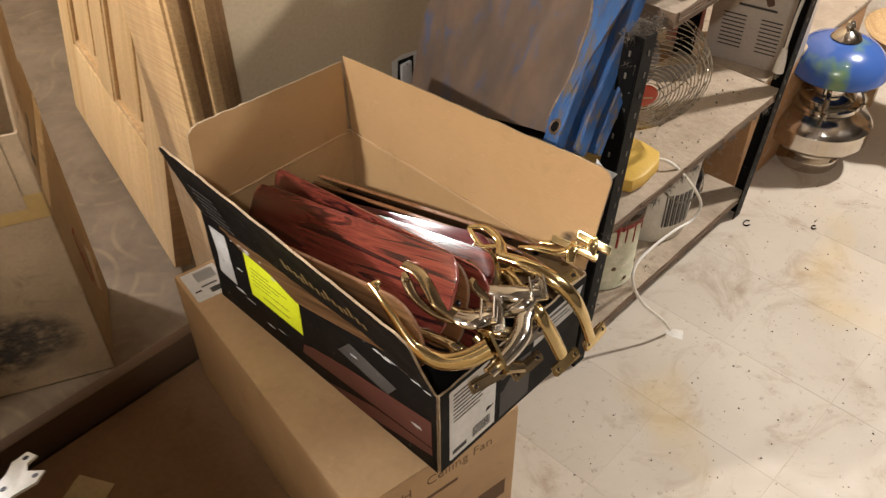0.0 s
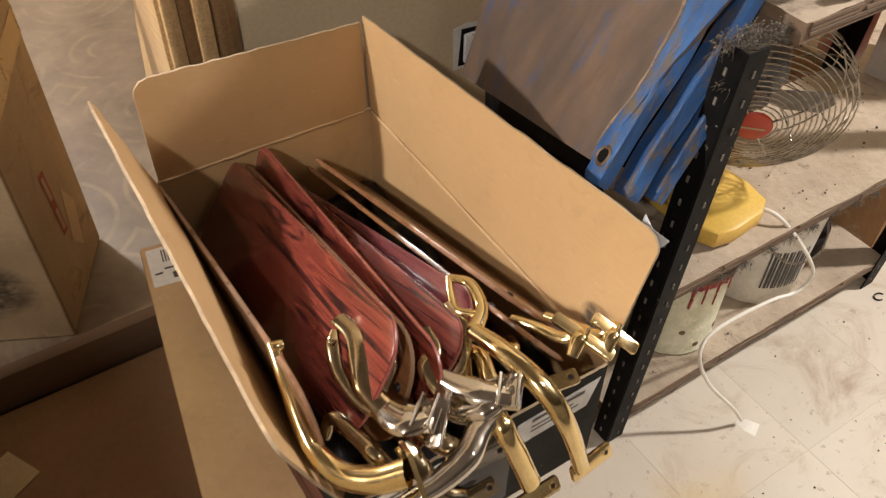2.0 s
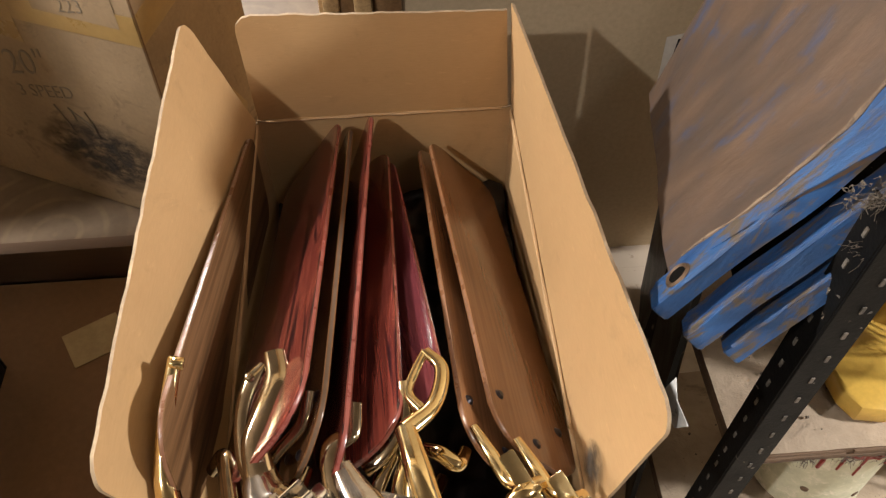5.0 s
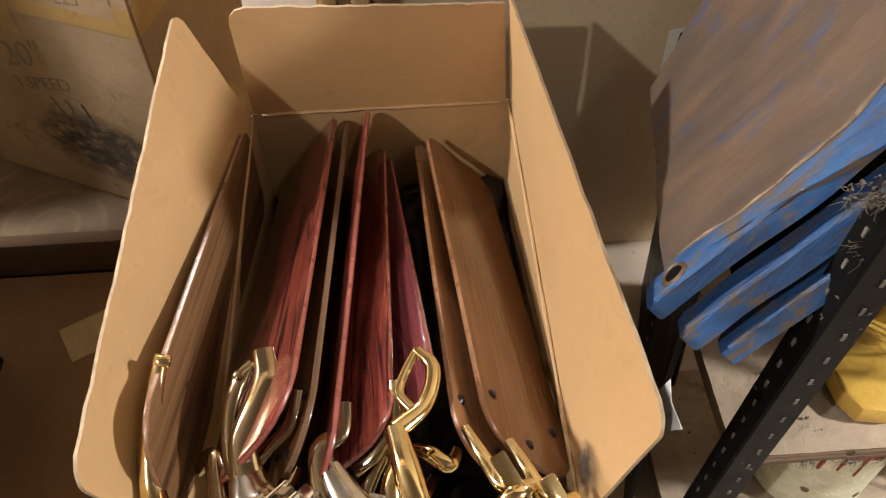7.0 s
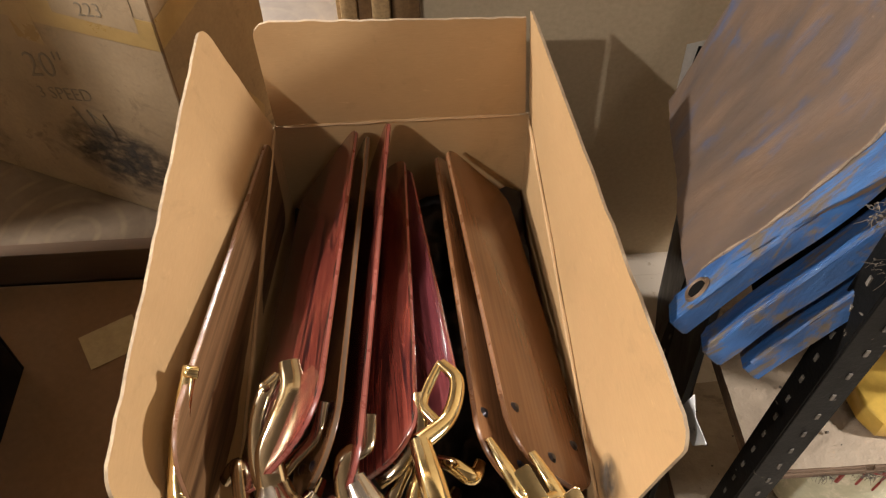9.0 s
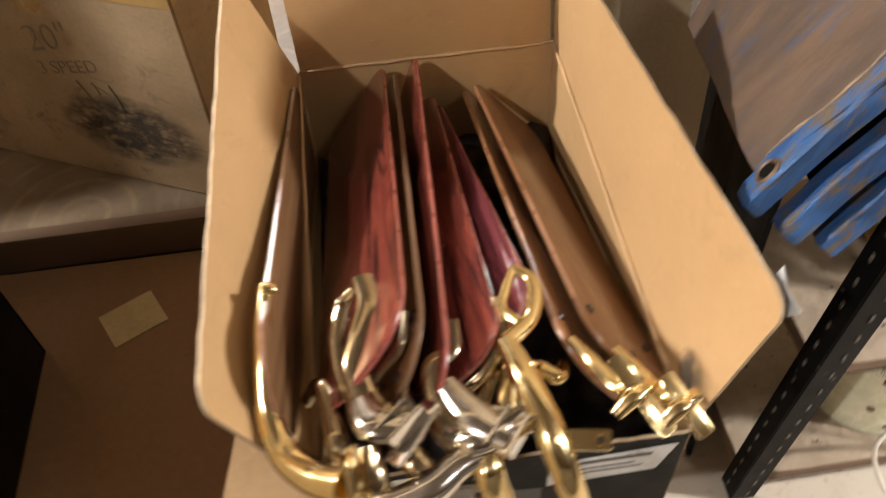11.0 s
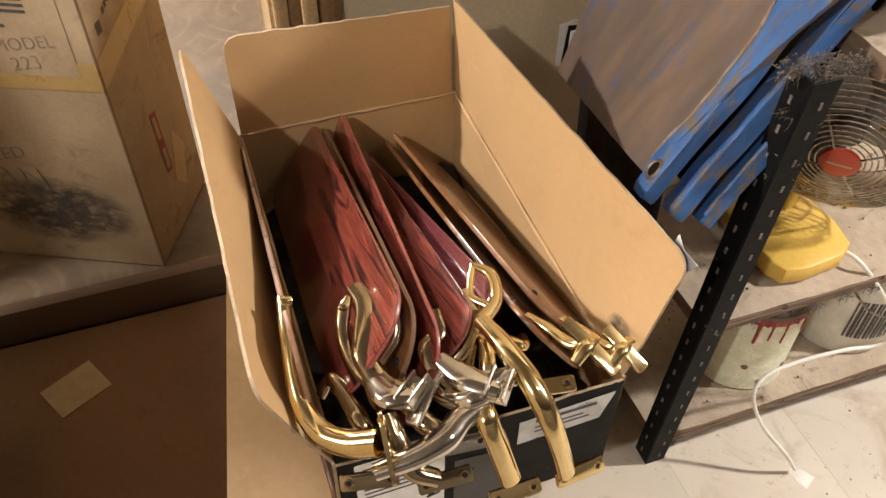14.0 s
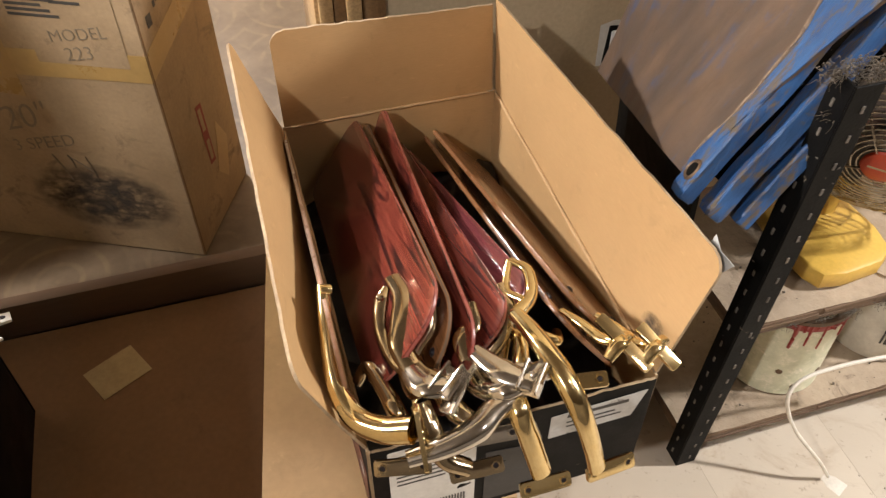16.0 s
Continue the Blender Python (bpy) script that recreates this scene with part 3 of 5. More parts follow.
def board(name, a, b, c, d, label="", outer=INK, cut="", ends=(1, 1), seg=26, bow=0.0, rag=0.0022, seed=1):
    """A board between four corners: a, b along the fold, c, d along the free edge; inner face kraft, outer face printed."""
    rnd = random.Random(seed)
    a, b, c, d = map(Vector, (a, b, c, d))
    n = (d - a).cross(b - a).normalized()
    bm = bmesh.new()
    cols = []
    r = 0.022
    end = r / (b - a).length
    us = sorted({0, *(end * (1 - math.cos(k * math.pi / 12)) for k in range(1, 7)), *(1 - end * (1 - math.cos(k * math.pi / 12)) for k in range(0, 7)), *(end + (1 - 2 * end) * i / seg for i in range(1, seg))})
    for u in us:
        low, high = a.lerp(b, u), d.lerp(c, u)
        edge = min(u if ends[0] else 1, 1 - u if ends[1] else 1) * (b - a).length
        drop = r - math.sqrt(max(r * r - (r - min(edge, r)) ** 2, 0)) if cut == "round" else 0.0
        col = []
        for j in range(7):
            v = j / 6
            p = low.lerp(high, v)
            if j == 6:
                p += (low - high).normalized() * (drop + rnd.uniform(0, rag))
            p += n * (bow * math.sin(math.pi * v) * math.sin(math.pi * u) + rnd.uniform(-0.0002, 0.0002) + 0.0022 * math.sin(math.pi * min(v * 1.4, 1)) * noise.noise(p * 11 + Vector((seed, 0, 0))) + 0.0012 * v * noise.noise(p * 38))
            col.append((bm.verts.new(p), bm.verts.new(p - n * T)))
        cols.append(col)
    for x, y in zip(cols, cols[1:]):
        for j in range(6):
            f = bm.faces.new((x[j][0], y[j][0], y[j + 1][0], x[j + 1][0]))
            f = bm.faces.new((x[j][1], x[j + 1][1], y[j + 1][1], y[j][1]))
            f.material_index = 1
        bm.faces.new((x[6][0], y[6][0], y[6][1], x[6][1])).material_index = 2
        bm.faces.new((x[0][0], x[0][1], y[0][1], y[0][0])).material_index = 2
    for col in (cols[0], cols[-1]):
        for j in range(6):
            bm.faces.new((col[j][0], col[j + 1][0], col[j + 1][1], col[j][1])).material_index = 2
    ob = part(name, bm, [KRAFT, outer, KRAFT_TORN], fan_box, label, 40)
    return ob


# walls of the box: inner faces look inward
part("bottom", box_bm(0.001, 0.001, BASE, W - 0.001, L - 0.001, BASE + 0.005), KRAFT, fan_box)
left_wall = board("left_wall", (0, L, BASE), (0, 0, BASE), (0, 0, RIM - 0.008), (0, L, RIM + 0.008), "black printed side with worn labels", seed=2)
right_wall = board("right_wall", (W, 0, BASE), (W, L, BASE), (W, L, RIM + 0.008), (W, 0, RIM - 0.008), seed=3)
front_wall = board("front_wall", (0, 0, BASE), (W, 0, BASE), (W, 0, RIM - 0.008), (0, 0, RIM - 0.008), "black printed end with a white label", rag=0.003, seed=4)
back_wall = board("back_wall", (W, L, BASE), (0, L, BASE), (0, L, RIM + 0.008), (W, L, RIM + 0.008), seed=5)
left_flap = board("left_flap", (-0.001, L - 0.003, RIM + 0.009), (-0.001, 0.003, RIM - 0.007), (-0.058, -0.008, 0.604), (-0.052, 0.534, 0.630), "bent open flap, brown inside, black outside", cut="round", bow=0.006, seed=6)
right_flap = board("right_flap", (W + 0.001, 0.003, RIM - 0.007), (W + 0.001, L - 0.003, RIM + 0.009), (0.3205, 0.5395, 0.622), (0.373, 0.001, 0.612), "bent open flap, brown inside", cut="round", ends=(1, 0), bow=-0.004, seed=7)
back_flap = board("back_flap", (W - 0.004, L - 0.001, RIM + 0.009), (0.002, L - 0.001, RIM + 0.009), (0.001, 0.538, 0.624), (0.3165, 0.5385, 0.612), "upright flap, brown inside", cut="round", ends=(0, 1), bow=0.003, seed=8)

for p, q in (((W - 0.0012, 0.012, RIM - 0.0075), (W - 0.0012, L - 0.01, RIM + 0.0085)), ((W - 0.012, L - 0.0025, RIM + 0.0085), (0.012, L - 0.0025, RIM + 0.0085)), ((0.0012, L - 0.01, RIM + 0.0085), (0.0012, 0.012, RIM - 0.0075))):
    p, q = Vector(p), Vector(q)
    part("fold_crease", tube_bm([p.lerp(q, k / 12) + Vector((0, 0, 0.0012 * noise.noise(p.lerp(q, k / 12) * 30))) for k in range(13)], [0.0016 + 0.0005 * (k % 3) for k in range(13)], 6, 3), KRAFT_PALE, fan_box, "rubbed pale fold")
part("tape_tab", sheet_bm([(0, 0), (0.030, 0.004), (0.034, 0.020), (0.012, 0.017), (-0.004, 0.024)], 0.0006, frame_m((0.3765, 0.040, 0.588), (0.35, -0.15, 0.9), (0.1, -1, -0.2))), PAPER_WORN, fan_box, "torn tab of old tape")
rf = frame_m((W - 0.0022, 0.070, RIM - 0.002), (0.042, 0, 0.165), (0, -1, 0))
part("oil_stain", sheet_bm(rounded(0.010, 0.000, 0.062, 0.060, 0.02), 0.0003, rf), SOIL, fan_box, "dark greasy stain")

# print and labels on the left side: local x runs from the back to the front
ls = frame_m((-T - 0.0006, L, BASE), (0, 0, 1), (0, -1, 0))
h = RIM - BASE - 0.012
part("yellow_sticker", sheet_bm([(0.115, 0.080), (0.250, 0.078), (0.252, h - 0.012), (0.113, h - 0.004)], 0.0006, ls), NEON, fan_box, "bright neon yellow sticker")
tagged(part("sticker_print", bars_bm(Matrix.Translation((-0.0008, 0, 0)) @ ls, [(0.126, h - 0.030 - 0.009 * i, 0.05 + 0.045 * ((i * 5) % 3) / 2, 0.0022) for i in range(5)] + [(0.15, 0.095, 0.07, 0.003)]), plain("olive_ink", (0.30, 0.34, 0.02), 0.6), fan_box), kind="stuff")
part("worn_label", sheet_bm([(0.020, 0.075), (0.068, 0.070), (0.062, h), (0.018, h - 0.002), (0.026, 0.12)], 0.0005, ls), PAPER_WORN, fan_box, "torn grey-white paper label")
part("printed_band", sheet_bm([(0.24, 0.03), (0.54, 0.055), (0.54, 0.115), (0.36, 0.085), (0.25, 0.060)], 0.0004, ls), INK_RED, fan_box, "maroon printed blade picture")
part("printed_band", sheet_bm([(0.30, 0.004), (0.40, 0.004), (0.54, 0.035), (0.54, 0.052), (0.42, 0.040)], 0.0004, ls), INK_RED, fan_box, "maroon printed blade picture")
part("printed_band", sheet_bm([(0.34, 0.115), (0.45, 0.100), (0.47, 0.130), (0.37, 0.150)], 0.0004, ls), INK_GREY, fan_box, "grey printed picture")
# pale scuffs along the fold and down the side
rnd = random.Random(44)
for k in range(26):
    x = rnd.uniform(0.02, 0.53)
    w, hh = rnd.uniform(0.006, 0.030), rnd.uniform(0.0012, 0.0045)
    y = h + 0.004 + rnd.uniform(-0.006, 0.004) if k < 18 else rnd.uniform(0.02, h)
    out = [(x, y), (x + w * 0.4, y - hh * rnd.uniform(0.4, 1.0)), (x + w, y - hh * 0.2), (x + w * 0.8, y + hh * rnd.uniform(0.3, 1.0)), (x + w * 0.3, y + hh * 0.6)]
    part("scuff", sheet_bm(out, 0.0005, Matrix.Translation((-0.0006, 0, 0)) @ ls), PAPER_WORN, fan_box)
# gilt script-like strokes and grey print on the flap's outside
fl = frame_m((-0.001 - T, L, RIM + 0.006), Vector((-0.050, 0, 0.165)), (0, -1, 0)) @ pose(0, 0, 0.0012)
fl = Matrix.Translation((-0.003, 0, 0)) @ fl
strokes = [(0.27 + 0.012 * i, 0.060 + 0.004 * math.sin(i * 1.7), 0.006, 0.016 + 0.010 * (i % 4 == 0)) for i in range(15)]
part("gilt_print", bars_bm(fl, strokes), GILT, fan_box, "dull gold printed strokes")
part("grey_print", bars_bm(fl, [(0.06 + 0.011 * (i % 6), 0.03 + 0.016 * (i // 6), 0.008, 0.005) for i in range(36)]), INK_GREY, fan_box)
# label on the front end
fr = upright((0, -T - 0.0006, BASE), (1, 0, 0))
fh = RIM - BASE - 0.014
flab = part("product_label", sheet_bm(rounded(0.018, 0.012, 0.118, fh - 0.004, 0.002), 0.0005, fr), PAPER, fan_box, "white printed product label")
rows = [(0.026, fh - 0.018 - 0.0085 * i, 0.050 + 0.018 * ((i * 7) % 4) / 3, 0.0032) for i in range(8)]
rows += [(0.068 + 0.0036 * i, 0.022, 0.002, 0.024) for i in range(11)] + [(0.024, 0.022, 0.030, 0.010)]
tagged(part("print", bars_bm(Matrix.Translation((0, -0.0006, 0)) @ fr, rows, 0.0002), TEXT_INK, flab), kind="stuff")
flab2 = part("product_label", sheet_bm([(0.205, fh - 0.062), (0.308, fh - 0.058), (0.322, fh - 0.012), (0.205, fh - 0.018)], 0.0005, fr), PAPER_WORN, fan_box, "grey-white printed label")
tagged(part("print", bars_bm(Matrix.Translation((0, -0.0006, 0)) @ fr, [(0.225, fh - 0.027, 0.075, 0.006), (0.225, fh - 0.038, 0.06, 0.003), (0.225, fh - 0.046, 0.068, 0.003)], 0.0002), TEXT_INK, flab2), kind="stuff")
part("printed_band", sheet_bm([(0.130, 0.010), (0.200, 0.010), (0.200, 0.11), (0.130, 0.12)], 0.0004, fr), INK_GREY, fan_box)


def put(name, bm, mats, parent, label="", smooth=35):
    """A part whose mesh was made in the place's own metres."""
    m = parent.matrix_basis.copy()
    up = parent.parent
    while up:
        m = up.matrix_basis @ m
        up = up.parent
    bm.transform(m.inverted())
    return part(name, bm, mats, parent, label, smooth)


# crumpled black filler added for the deep shade on the bottom of the box
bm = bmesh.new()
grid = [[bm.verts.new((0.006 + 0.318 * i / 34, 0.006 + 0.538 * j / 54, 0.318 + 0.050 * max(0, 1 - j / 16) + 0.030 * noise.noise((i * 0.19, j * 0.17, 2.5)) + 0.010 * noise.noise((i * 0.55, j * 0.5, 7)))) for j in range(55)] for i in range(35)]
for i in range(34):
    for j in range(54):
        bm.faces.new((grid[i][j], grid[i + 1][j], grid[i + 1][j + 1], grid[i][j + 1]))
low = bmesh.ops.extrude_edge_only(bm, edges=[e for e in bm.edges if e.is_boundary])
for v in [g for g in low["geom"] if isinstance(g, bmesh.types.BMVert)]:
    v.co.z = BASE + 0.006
tagged(link_mesh("plastic_sheet", bm, mottled("shade_filler_black", (0.010, 0.009, 0.009), (0.006, 0.0055, 0.0055), None, 20, 200, 0.38, 0, 0.3), smooth=70), "crumpled black filler added for the shade under the fan blades", "plastic sheet")


# ---- fan blades in the box ----
def fan_blade(label, back, front, side, wide, mats, lug=0.048, screws=(), tip=0.022):
    """A blade standing on its long edge: back and front are the ends of the upper edge, side points down its face."""
    back, front = Vector(back), Vector(front)
    m = frame_m(front, back - front, side)
    ln = (back - front).length
    ob = thing("fan_blade", label, "fan blade", m, "fan blades in the box")
    bm = sheet_bm(rounded(0, -lug, wide, ln, [0.042, 0.046, tip, tip], 8), 0.0055, Matrix.Translation((0, 0, -0.00275)), 0.0012, mat_edge=1)
    blade = part("blade", bm, mats, ob)
    for x, y in screws:
        for s in (1, -1):
            b2 = cyl_bm(0.0055, 0.003, 0.0026, 0.0052, 14, m=Matrix.Translation((x, y, 0)) @ pose(0, 0, 0, 0 if s == 1 else 180))
            part("screw", b2, SCREW, blade)
    return ob


RW = [ROSEWOOD, ROSE_EDGE]
b1 = fan_blade("oak-faced fan blade leaning on the box side", (-0.002, 0.505, 0.478), (-0.014, 0.100, 0.588), (0.05, 0, -1.0), 0.118, [OAK, OAK_EDGE], 0.075)
b2 = fan_blade("glossy rosewood-grained fan blade with red edges", (0.108, 0.538, 0.462), (0.096, 0.092, 0.592), (-0.60, 0.0, -0.80), 0.132, RW, 0.055)
b3 = fan_blade("glossy rosewood-grained fan blade standing upright", (0.150, 0.538, 0.474), (0.126, 0.070, 0.560), (-0.34, 0, -0.94), 0.132, RW, 0.058)
b3b = fan_blade("dark backed fan blade behind a rosewood one", (0.122, 0.535, 0.455), (0.108, 0.085, 0.568), (-0.40, 0, -0.92), 0.13, [WALNUT, SILL], 0.05, [(0.014, -0.004), (0.055, -0.035), (0.1, -0.004)])
b4 = fan_blade("glossy rosewood-grained fan blade among others", (0.166, 0.510, 0.430), (0.170, 0.090, 0.546), (-0.76, 0, -0.65), 0.104, RW, 0.055)
b5 = fan_blade("glossy mahogany red fan blade", (0.172, 0.500, 0.424), (0.206, 0.125, 0.530), (-0.76, 0, -0.65), 0.120, [MAHOGANY, ROSE_EDGE], 0.05)
b6 = fan_blade("plain walnut-brown fan blade with dark screws", (0.206, 0.530, 0.417), (0.220, 0.095, 0.519), (0.58, 0, -0.81), 0.130, [WALNUT, WALNUT_EDGE], 0.062, [(0.012, -0.004), (0.06, -0.035), (0.1, -0.004)])
b7 = fan_blade("plain walnut-brown fan blade with dark screws", (0.220, 0.532, 0.424), (0.246, 0.100, 0.516), (0.66, 0, -0.75), 0.122, [WALNUT, WALNUT_EDGE], 0.060, [(0.014, -0.004), (0.055, -0.040), (0.1, -0.004)])


def foot_plate(m, wide=0.050, deep=0.016, mat=BRASS, parent=None, name="mounting_foot"):
    """A thick flat foot with squared ends and a rimmed screw hole at either end."""
    bm = sheet_bm(rounded(-wide / 2, -deep / 2, wide / 2, deep / 2, 0.0025), 0.0045, m, 0.0011)
    for k, s in enumerate((-1, 1)):
        at = m @ Matrix.Translation((s * (wide / 2 - 0.008), 0, 0))
        for ring, idx in ((lathe_bm([(0.0024, 0.0044), (0.0030, 0.0053), (0.0040, 0.0053), (0.0046, 0.0044)], 16), 0), (cyl_bm(0.0024, 0.0024, 0.0043, 0.0048, 12), 1)):
            for f in ring.faces:
                f.material_index = idx
            ring.transform(at)
            me = bpy.data.meshes.new("tmp")
            ring.to_mesh(me)
            ring.free()
            bm.from_mesh(me)
            bpy.data.meshes.remove(me)
    return put(name, bm, [mat, SCREW], parent)


def strap(parent, p, q, across, wide, mat, thick=0.004, name="mounting_foot"):
    """A flat bar from p to q with a raised knuckle in its middle."""
    p, q = Vector(p), Vector(q)
    ln = (q - p).length
    m = frame_m(p, q - p, across)
    put(name, sheet_bm(rounded(-wide / 2, 0, wide / 2, ln, 0.002), thick, m, 0.001), mat, parent)
    put("knuckle", tube_bm([m @ Vector((-wide * 0.75, ln * 0.5, thick * 0.2)), m @ Vector((0, ln * 0.5, thick * 0.75)), m @ Vector((wide * 0.75, ln * 0.5, thick * 0.2))], [0.003, 0.0052, 0.003], 10, 5), mat, parent, "", 60)


def socket(parent, m, wide, ln, mat, wall=0.0035):
    """A cast square cup at the end of an arm, with two sides, a floor and a bolt."""
    bm = bmesh.new()
    box_bm(-wide / 2, 0, 0, wide / 2, ln, wall, 0.0010, 1, bm)
    box_bm(-wide / 2, 0, wall * 0.8, -wide / 2 + wall, ln, wall + 0.011, 0.0010, 1, bm)
    box_bm(wide / 2 - wall, 0, wall * 0.8, wide / 2, ln, wall + 0.011, 0.0010, 1, bm)
    bm.transform(m)
    put("socket", bm, mat, parent)
    put("bolt", cyl_bm(0.0042, 0.0036, wall, wall + 0.006, 6, bevel=0.0006, m=m @ Matrix.Translation((0, ln * 0.6, 0))), mat, parent)


def iron_part(parent, points, radius, mat, name="blade_iron", flat=0.55, up=(0, 0, 1), label=""):
    return put(name, tube_bm(points, radius, 12, 7, flat, up), mat, parent, label, 60)


def boss(parent, place, r, mat, h=0.014, d=(0, -0.5, 1)):
    q = Vector(d).to_track_quat("Z", "Y").to_matrix().to_4x4()
    return put("boss", cyl_bm(r, r * 0.8, -h / 2, h / 2, 20, bevel=0.002, m=Matrix.Translation(place) @ q), mat, parent)


# big gold arm of the oak blade, curling round the front corner
iron_part(b1, [(-0.013, 0.104, 0.592), (-0.018, 0.068, 0.578), (-0.022, 0.035, 0.557), (-0.020, 0.010, 0.541), (-0.009, -0.018, 0.534), (0.012, -0.042, 0.541), (0.036, -0.056, 0.552)], [0.006, 0.007, 0.008, 0.010, 0.0125, 0.014, 0.0145], BRASS, flat=0.8, label="curved polished brass blade arm")
foot_plate(frame_m((0.040, -0.057, 0.540), (0, 0.55, 0.83), (0.15, 0.83, -0.55)), 0.03, 0.062, BRASS, b1)
boss(b1, (-0.011, 0.098, 0.592), 0.006, BRASS, 0.012, (-1, 0, 0.3))
# antique arm of the front rosewood blade: two prongs that meet
iron_part(b2, [(0.062, 0.122, 0.563), (0.066, 0.095, 0.562), (0.056, 0.064, 0.557), (0.049, 0.041, 0.551), (0.055, 0.012, 0.545)], [0.009, 0.0105, 0.011, 0.0115, 0.0125], ANTIQUE, flat=0.40, label="antique brass blade arm")
iron_part(b2, [(0.053, 0.112, 0.559), (0.044, 0.098, 0.557), (0.036, 0.070, 0.548), (0.040, 0.032, 0.542), (0.055, 0.009, 0.542)], [0.005, 0.008, 0.007, 0.007, 0.010], ANTIQUE)
iron_part(b2, [(0.052, 0.022, 0.545), (0.062, -0.004, 0.546), (0.088, -0.018, 0.547)], [0.013, 0.019, 0.014], ANTIQUE, flat=0.38)
boss(b2, (0.043, 0.098, 0.562), 0.0045, ANTIQUE, 0.010, (-0.2, -0.2, 1))
foot_plate(frame_m((0.088, -0.022, 0.552), (0.45, -0.6, 0.4), (0.5, 0.7, 0.2)), 0.055, 0.017, NICKEL, b2)
# lower prongs of the upright rosewood blade
iron_part(b3, [(0.094, 0.082, 0.560), (0.087, 0.058, 0.550), (0.068, 0.042, 0.540), (0.054, 0.028, 0.533)], [0.005, 0.006, 0.006, 0.006], ANTIQUE, label="antique brass blade arm")
iron_part(b3, [(0.132, 0.070, 0.556), (0.128, 0.046, 0.550), (0.112, 0.036, 0.545), (0.116, 0.004, 0.538), (0.132, -0.028, 0.533), (0.148, -0.040, 0.529)], [0.005, 0.007, 0.010, 0.012, 0.018, 0.013], ANTIQUE, flat=0.42)
foot_plate(frame_m((0.166, -0.014, 0.532), (0.3, 1, 0.25), (1, -0.28, 0.1)), 0.042, 0.018, NICKEL, b3)
# arm of the next rosewood blade, lying across the front
iron_part(b4, [(0.172, 0.092, 0.548), (0.172, 0.060, 0.543), (0.154, 0.036, 0.533), (0.136, 0.026, 0.522)], [0.005, 0.007, 0.008, 0.008], ANTIQUE, label="antique brass blade arm")
iron_part(b4, [(0.165, 0.100, 0.530), (0.166, 0.055, 0.524), (0.150, 0.022, 0.515), (0.140, 0.0, 0.510)], [0.005, 0.006, 0.007, 0.007], ANTIQUE)
# long gold arm with its loop
iron_part(b5, [(0.193, 0.121, 0.549), (0.206, 0.100, 0.551), (0.197, 0.066, 0.551), (0.173, 0.043, 0.554)], [0.005, 0.0065, 0.007, 0.009], BRASS, label="curved polished brass blade arm")
iron_part(b5, [(0.193, 0.121, 0.549), (0.182, 0.100, 0.548), (0.176, 0.080, 0.548), (0.186, 0.062, 0.552)], [0.004, 0.0045, 0.0045, 0.005], BRASS)
iron_part(b5, [(0.172, 0.045, 0.553), (0.180, 0.008, 0.556), (0.190, -0.034, 0.549), (0.198, -0.064, 0.530), (0.207, -0.080, 0.496), (0.216, -0.091, 0.452)], [0.009, 0.011, 0.0125, 0.012, 0.0115, 0.011], BRASS, flat=0.75)
foot_plate(frame_m((0.216, -0.038, 0.528), (0.2, 1, 0.3), (1, -0.2, 0.15)), 0.045, 0.016, BRASS, b5)
foot_plate(frame_m((0.234, -0.086, 0.437), (0, 0.5, 0.86), (1, 0.2, 0.1)), 0.056, 0.017, BRASS, b5)
# flat feet of the brown blades, lying side by side over the front corner
for ob, p, q, tail in ((b6, (0.251, 0.015, 0.556), (0.284, -0.044, 0.531), (0.240, 0.030, 0.532)), (b7, (0.288, -0.004, 0.551), (0.313, -0.048, 0.527), (0.276, 0.018, 0.526))):
    mid = Vector(p).lerp(Vector(q), 0.45)
    tail = Vector(tail)
    iron_part(ob, [tail + Vector((-0.010, 0.026, -0.006)), tail, tail.lerp(mid, 0.5) + Vector((0.0, -0.006, -0.006)), mid], [0.004, 0.0055, 0.0075, 0.007], BRASS, label="polished brass blade arm")
    strap(ob, p, q, (0.80, 0.42, 0.12), 0.0135, BRASS)
    iron_part(ob, [mid + Vector((-0.020, -0.012, -0.010)), mid + Vector((-0.004, -0.002, -0.002)), mid + Vector((0.014, 0.008, -0.006))], [0.006, 0.009, 0.006], BRASS, "cross_lug")


def loose_iron(label, arm, radii, mat, foot, foot_mat, flat=0.75):
    c = Vector(arm[-1])
    ob = thing("blade_iron", label, "blade iron", Matrix.Translation(c), "loose blade irons")
    put("arm", tube_bm(arm, radii, 12, 7, flat), mat, ob, "", 60)
    if foot:
        foot_plate(foot, 0.054, 0.016, foot_mat, ob, "mounting_foot")
    return ob


loose_iron("polished brass blade iron hanging over the box front", [(0.146, -0.030, 0.534), (0.142, -0.052, 0.528), (0.149, -0.067, 0.500), (0.158, -0.084, 0.460)], [0.008, 0.012, 0.0125, 0.012], BRASS, frame_m((0.160, -0.090, 0.447), (0, 0.6, 0.8), (1, 0.05, 0.05)), BRASS)
loose_iron("bright nickel blade iron lying across the box front", [(0.150, -0.036, 0.534), (0.120, -0.044, 0.531), (0.097, -0.058, 0.528), (0.066, -0.064, 0.523), (0.027, -0.064, 0.517)], [0.009, 0.013, 0.014, 0.012, 0.009], NICKEL, frame_m((0.022, -0.066, 0.512), (0.1, 0.6, 0.8), (0.95, -0.2, 0.1)), ANTIQUE)
